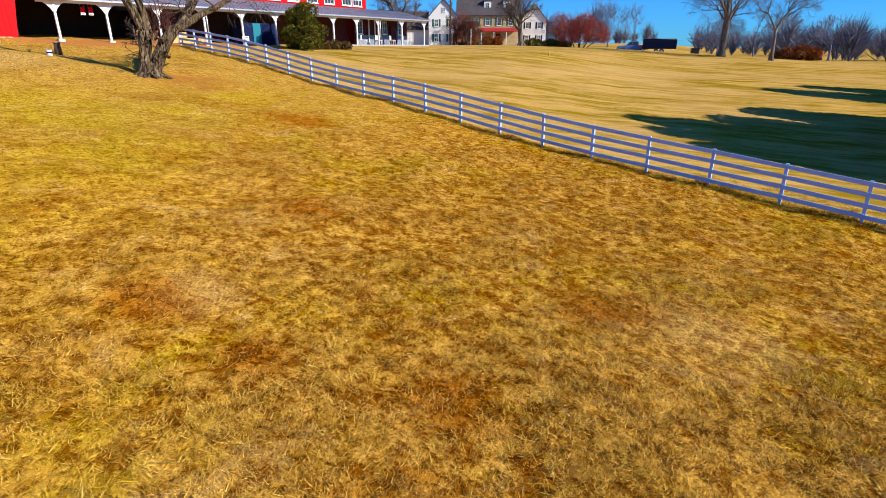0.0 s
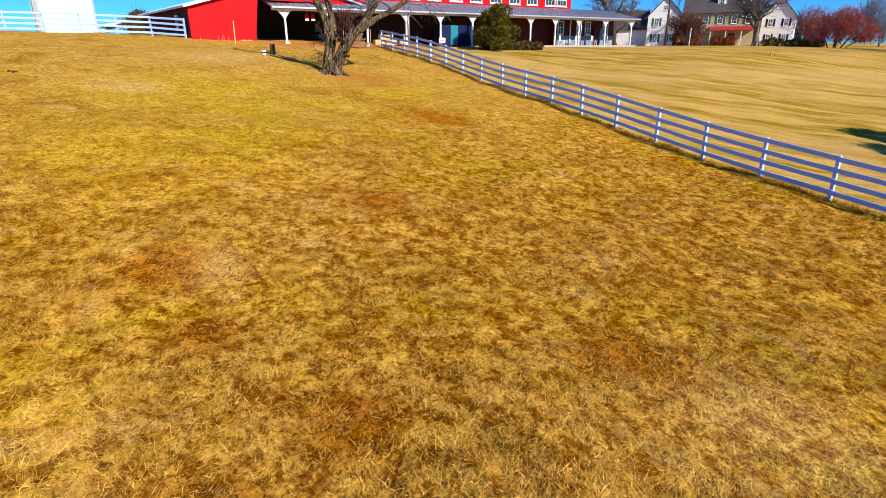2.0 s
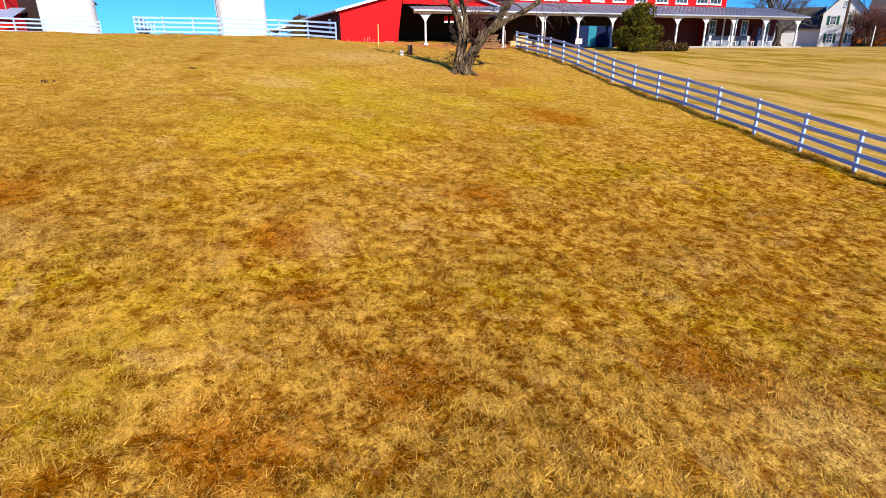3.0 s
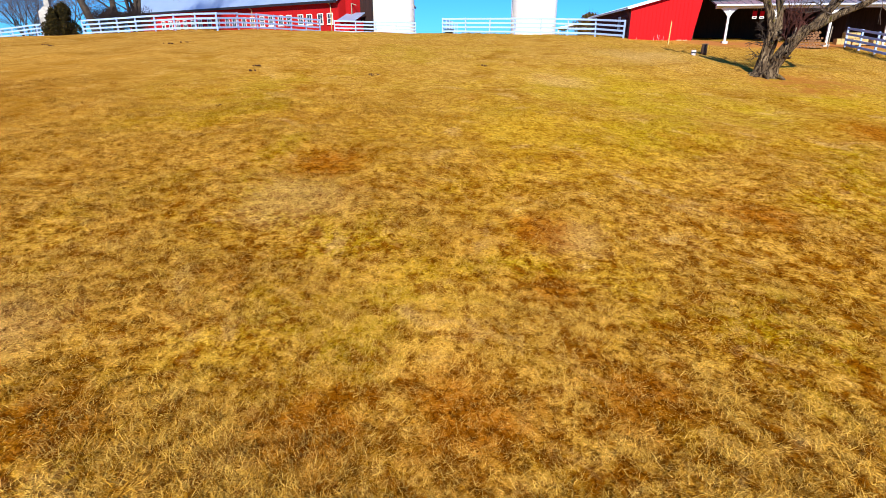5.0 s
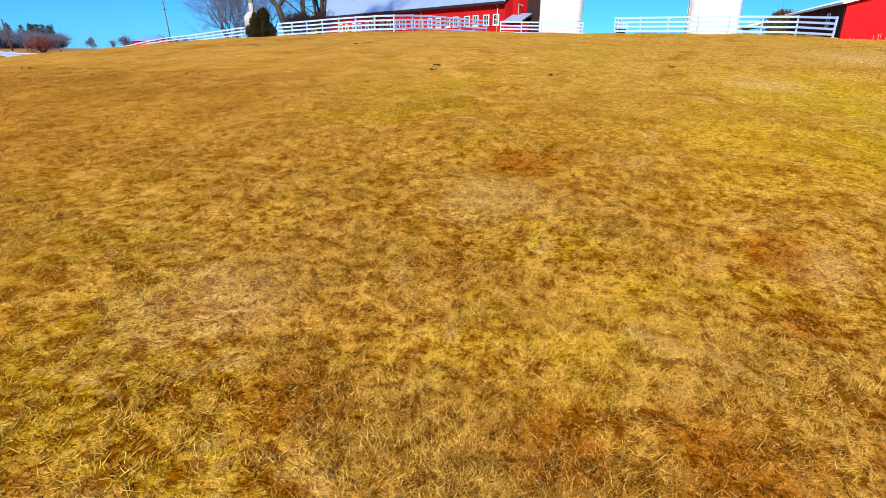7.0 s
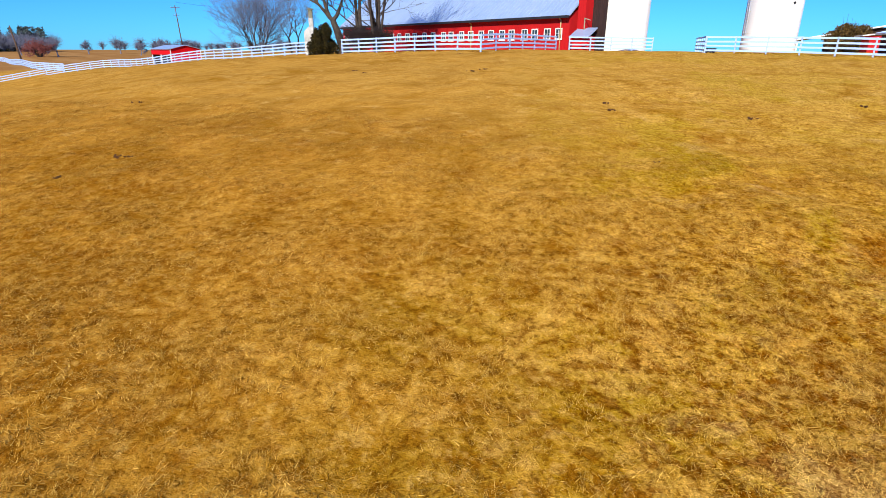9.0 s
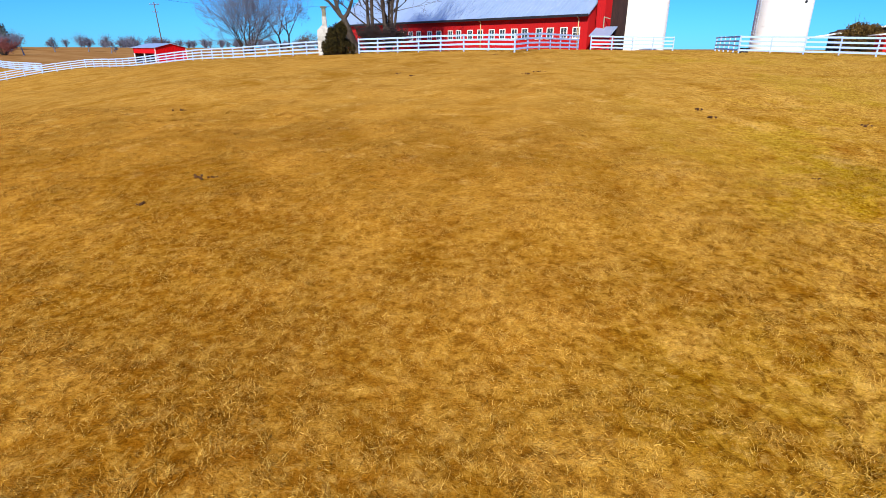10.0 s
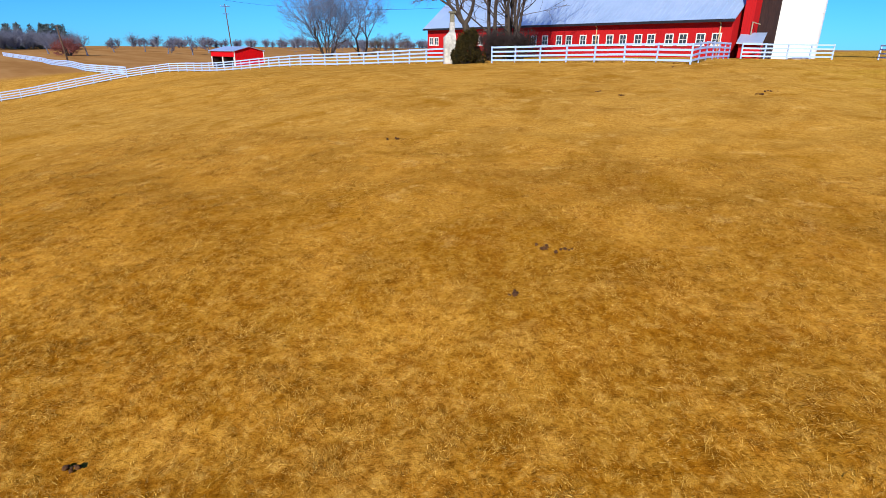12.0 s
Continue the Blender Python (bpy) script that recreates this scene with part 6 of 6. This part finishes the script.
def rolled_tarp(x, y):
    ob = thing("rolled_tarp", (x, y, 4.3), 0, "rolled dark blue tarpaulin leaning by a porch post", "tarpaulin")
    part("roll", tube(bmesh.new(), (0, 0.25, 0), (0.05, 0, 1.75), 0.17, 0.14, 12), BLUE_DARK, ob)
    for z in (0.5, 1.2):
        part("strap", tube(bmesh.new(), (0.03 * z, 0.25 - 0.142 * z, z - 0.03), (0.03 * z, 0.25 - 0.15 * z, z + 0.03), 0.185, 0.18, 12), BLACK, ob)


rolled_tarp(57.6, 35.0)


def crate(x, y, w, h, turn, label, material):
    ob = thing("crate", (x, y, gz(x, y)), turn, label, "crate", "crates by the house")
    for k in range(4):
        for s in (-1, 1):
            part("slat", block(-w / 2, w / 2, s * w / 2 - 0.02, s * w / 2 + 0.02, h * k / 4 + 0.02, h * (k + 0.8) / 4), material, ob)
    for sx in (-1, 1):
        for sy in (-1, 1):
            part("corner", block(sx * (w / 2 - 0.05) - 0.04, sx * (w / 2 - 0.05) + 0.04, sy * (w / 2 - 0.07) - 0.03, sy * (w / 2 - 0.07) + 0.03, 0, h), material, ob)


crate(62.5, 38.4, 1.0, 0.8, 5, "pale slatted crate near the end of the porch", STRAW)
crate(63.9, 38.5, 0.9, 0.7, 12, "pale slatted crate near the end of the porch", STRAW)


# ================= small things in the pasture =================
def bucket(x, y):
    ob = thing("bucket", (x, y, gz(x, y) - 0.02), 20, "white plastic bucket standing in the grass", "bucket")
    bm = bmesh.new()
    tube(bm, (0, 0, 0), (0, 0, 0.40), 0.14, 0.17, 16, False)
    tube(bm, (0, 0, 0.06), (0, 0, 0.40), 0.13, 0.155, 16, False)
    part("pail", bm, WHITE_PAINT, ob)
    part("band", tube(bmesh.new(), (0, 0, 0.2), (0, 0, 0.27), 0.162, 0.168, 16), BLUE_DARK, ob)
    bm = bmesh.new()
    for k in range(8):
        a, b = math.pi * k / 8, math.pi * (k + 1) / 8
        tube(bm, (0.17 * math.cos(a), 0.03, 0.38 + 0.12 * math.sin(a)), (0.17 * math.cos(b), 0.03, 0.38 + 0.12 * math.sin(b)), 0.008, 0.008, 5)
    part("handle", bm, STEEL, ob)
    ob.scale = (0.8, 0.8, 0.8)


bucket(16.55, 30.95)


def stump(x, y):
    ob = thing("tree_stump", (x, y, gz(x, y) - 0.05), 0, "short weathered stump with a pale flat top", "stump")
    bm = tube(bmesh.new(), (0, 0, 0), (0.02, 0, 0.58), 0.19, 0.15, 12)
    part("trunk", bm, POLE_WOOD, ob)
    part("cut_top", tube(bmesh.new(), (0.02, 0, 0.581), (0.02, 0, 0.63), 0.21, 0.19, 12), GREY_WOOD, ob)


stump(17.6, 32.0)


def feed_tub(x, y):
    ob = thing("feed_tub", (x, y, gz(x, y)), 0, "black rubber feed tub beside the gateway", "tub")
    bm = bmesh.new()
    tube(bm, (0, 0, 0), (0, 0, 0.38), 0.34, 0.44, 18, False)
    tube(bm, (0, 0, 0.05), (0, 0, 0.38), 0.30, 0.40, 18, False)
    part("tub", bm, RUBBER, ob)
    part("rim", tube(bmesh.new(), (0, 0, 0.36), (0, 0, 0.40), 0.46, 0.46, 18, False), RUBBER, ob)
    part("base", tube(bmesh.new(), (0, 0, 0.0), (0, 0, 0.05), 0.33, 0.34, 18), RUBBER, ob)


feed_tub(2.5, 50.75)


def stake(x, y, h, label, lean, material=GREY_WOOD, w=0.07):
    ob = thing("stake", (x, y, gz(x, y) - 0.2), 0, label, "stake")
    bm = bmesh.new()
    beam(bm, (0, 0, 0), (lean[0], lean[1], h + 0.2), w, w * 0.7, (0, 1, 0))
    part("post", bm, material, ob)
    part("point", tube(bmesh.new(), (lean[0], lean[1], h + 0.2), (lean[0], lean[1], h + 0.26), w * 0.45, 0.01, 4), material, ob)


stake(17.9, 38.4, 1.45, "thin weathered stake in front of the red barn", (0.05, 0.02), STRAW)
stake(50.8, 15.0, 0.30, "short pale marker post in the mown field", (0.0, 0.0), STRAW, 0.12)
stake(78.6, 34.8, 2.2, "thin white post beside the utility pole", (0.0, 0.0), WHITE_PAINT, 0.09)


def dung(x, y, lumps, seed, spread=0.16):
    rng = random.Random(seed)
    ob = thing("dung_heap", (x, y, gz(x, y)), rng.random() * 90, "dark dung heap in the dry grass", "dung", "dung heaps")
    for k in range(3 + lumps // 2):
        bm = bmesh.new()
        bmesh.ops.create_icosphere(bm, subdivisions=1, radius=rng.uniform(0.025, 0.050), matrix=pose(rng.gauss(0, spread * 0.6), rng.gauss(0, spread * 0.45), rng.uniform(0.0, 0.035)))
        for v in bm.verts:
            v.co += Vector((rng.gauss(0, 0.012), rng.gauss(0, 0.012), rng.gauss(0, 0.01)))
        for f in bm.faces:
            f.smooth = True
        part("lump", bm, SOIL, ob)


for k, (x, y, n, s) in enumerate(((-23.87, 11.84, 12, 0.10), (-23.49, 13.84, 11, 0.28), (-22.95, 13.75, 8, 0.2), (-29.96, 22.66, 8, 0.2), (-28.7, 23.5, 7, 0.22), (-6.66, 23.0, 10, 0.16), (-1.2, 22.75, 8, 0.2),
                                  (-5.57, 15.9, 6, 0.12), (-14.4, 32.1, 9, 0.2), (-22.5, 34.0, 9, 0.35), (-21.0, 31.3, 10, 0.2), (-17.2, 42.0, 8, 0.25), (-13.7, 33.1, 9, 0.3), (-6.9, 24.3, 7, 0.2), (4.1, 25.8, 6, 0.15), (12.7, 26.7, 7, 0.2), (-22.1, 32.4, 6, 0.2), (-29.7, 6.5, 6, 0.1))):
    dung(x, y, n, k, s)


# ================= grass =================
def swells(x, y):
    """The ground sheet's own small swells."""
    near = np.exp(-((x / 60) ** 2) - (((y - 20) / 50) ** 2))
    return near * 0.05 * (np.sin(x * 1.3 + np.sin(y * 0.9)) + np.sin(y * 1.7 + 1.3 * np.sin(x * 0.7)))


def tufts(spots, blades, rng, length, lean=(0.75, 1.45), width=0.0034, loose=0.085):
    """Thin blades that lie over from each spot (x, y, size), three corners a blade; a tuft is combed one way."""
    n = len(spots)
    c = np.repeat(spots[:, :2], blades, 0)
    size = np.repeat(spots[:, 2], blades)
    m = n * blades
    comb = np.repeat(rng.random(n) * 2 * np.pi, blades)
    a = comb + rng.normal(size=m) * 0.9
    tilt = lean[0] + (lean[1] - lean[0]) * rng.random(m)
    L = length * size * (0.45 + 0.9 * rng.random(m))
    off = rng.normal(size=(m, 2)) * (loose * size)[:, None]
    foot = c + off
    hump = 0.035 * size * np.exp(-(off ** 2).sum(1) / (2 * (0.8 * loose * size) ** 2))
    z = heights(foot[:, 0], foot[:, 1]) + swells(foot[:, 0], foot[:, 1]) - 0.006 + hump * rng.random(m)
    p = np.concatenate([foot, z[:, None]], 1)
    out = np.stack([np.cos(a), np.sin(a)], -1)
    tip = p + np.concatenate([out * (L * np.sin(tilt))[:, None], (L * np.cos(tilt))[:, None]], 1)
    w = (width * (0.6 + 0.8 * rng.random(m)))[:, None]
    side = np.stack([-np.sin(a), np.cos(a), 0.6 * rng.normal(size=m)], -1) * w
    return np.stack([p - side, p + side, tip], 1)


def grass_mesh(name, verts, material):
    return array_mesh(name, verts.reshape(-1, 3), np.arange(len(verts) * 3).reshape(-1, 3), material)


def pasture_grass():
    rng = np.random.default_rng(4)
    # stretches of the plan that lie close under the flight: round the start, then westward
    parts = []
    n = 19000
    a, d = radians(-42) + radians(150) * rng.random(n), 2.2 + 19.0 * rng.random(n) ** 1.25
    parts.append(np.stack([1.2 + d * np.sin(a), -2.0 + d * np.cos(a)], -1))
    n = 27000
    x = -46 + 49 * rng.random(n)
    parts.append(np.stack([x, -2.2 - 0.17 * (x + 10) + 1.8 + 20.0 * rng.random(n) ** 1.45], -1))
    xy = np.concatenate(parts)
    size = 0.70 + 0.75 * rng.random(len(xy)) ** 1.5
    verts = tufts(np.concatenate([xy, size[:, None]], 1), 36, rng, 0.095)
    tagged(new("pasture_grass", grass_mesh("pasture_grass", verts, GRASS_BLADE)), "short matted dry grass of the pasture", "grass", kind="stuff")
    # uncut fringe under the fences
    fringe = []
    for p, q, count in ((fence_line(37.6), fence_line(-20), 1300), ((15.6, 43.6), (1.96, 50.1), 300), ((-15.9, 43.8), (-30.7, 50.6), 350), ((-35.6, 53.4), (-80, 78), 900)):
        t = rng.random(count)
        fringe.append(np.stack([p[0] + (q[0] - p[0]) * t + rng.normal(size=count) * 0.10, p[1] + (q[1] - p[1]) * t + rng.normal(size=count) * 0.10, 0.9 + 0.5 * rng.random(count)], -1))
    verts = tufts(np.concatenate(fringe), 24, rng, 0.14, (0.2, 1.2), 0.005)
    tagged(new("fence_fringe", grass_mesh("fence_fringe", verts, GRASS_BLADE)), "uncut dry grass along the fence feet", "grass", kind="stuff")


pasture_grass()
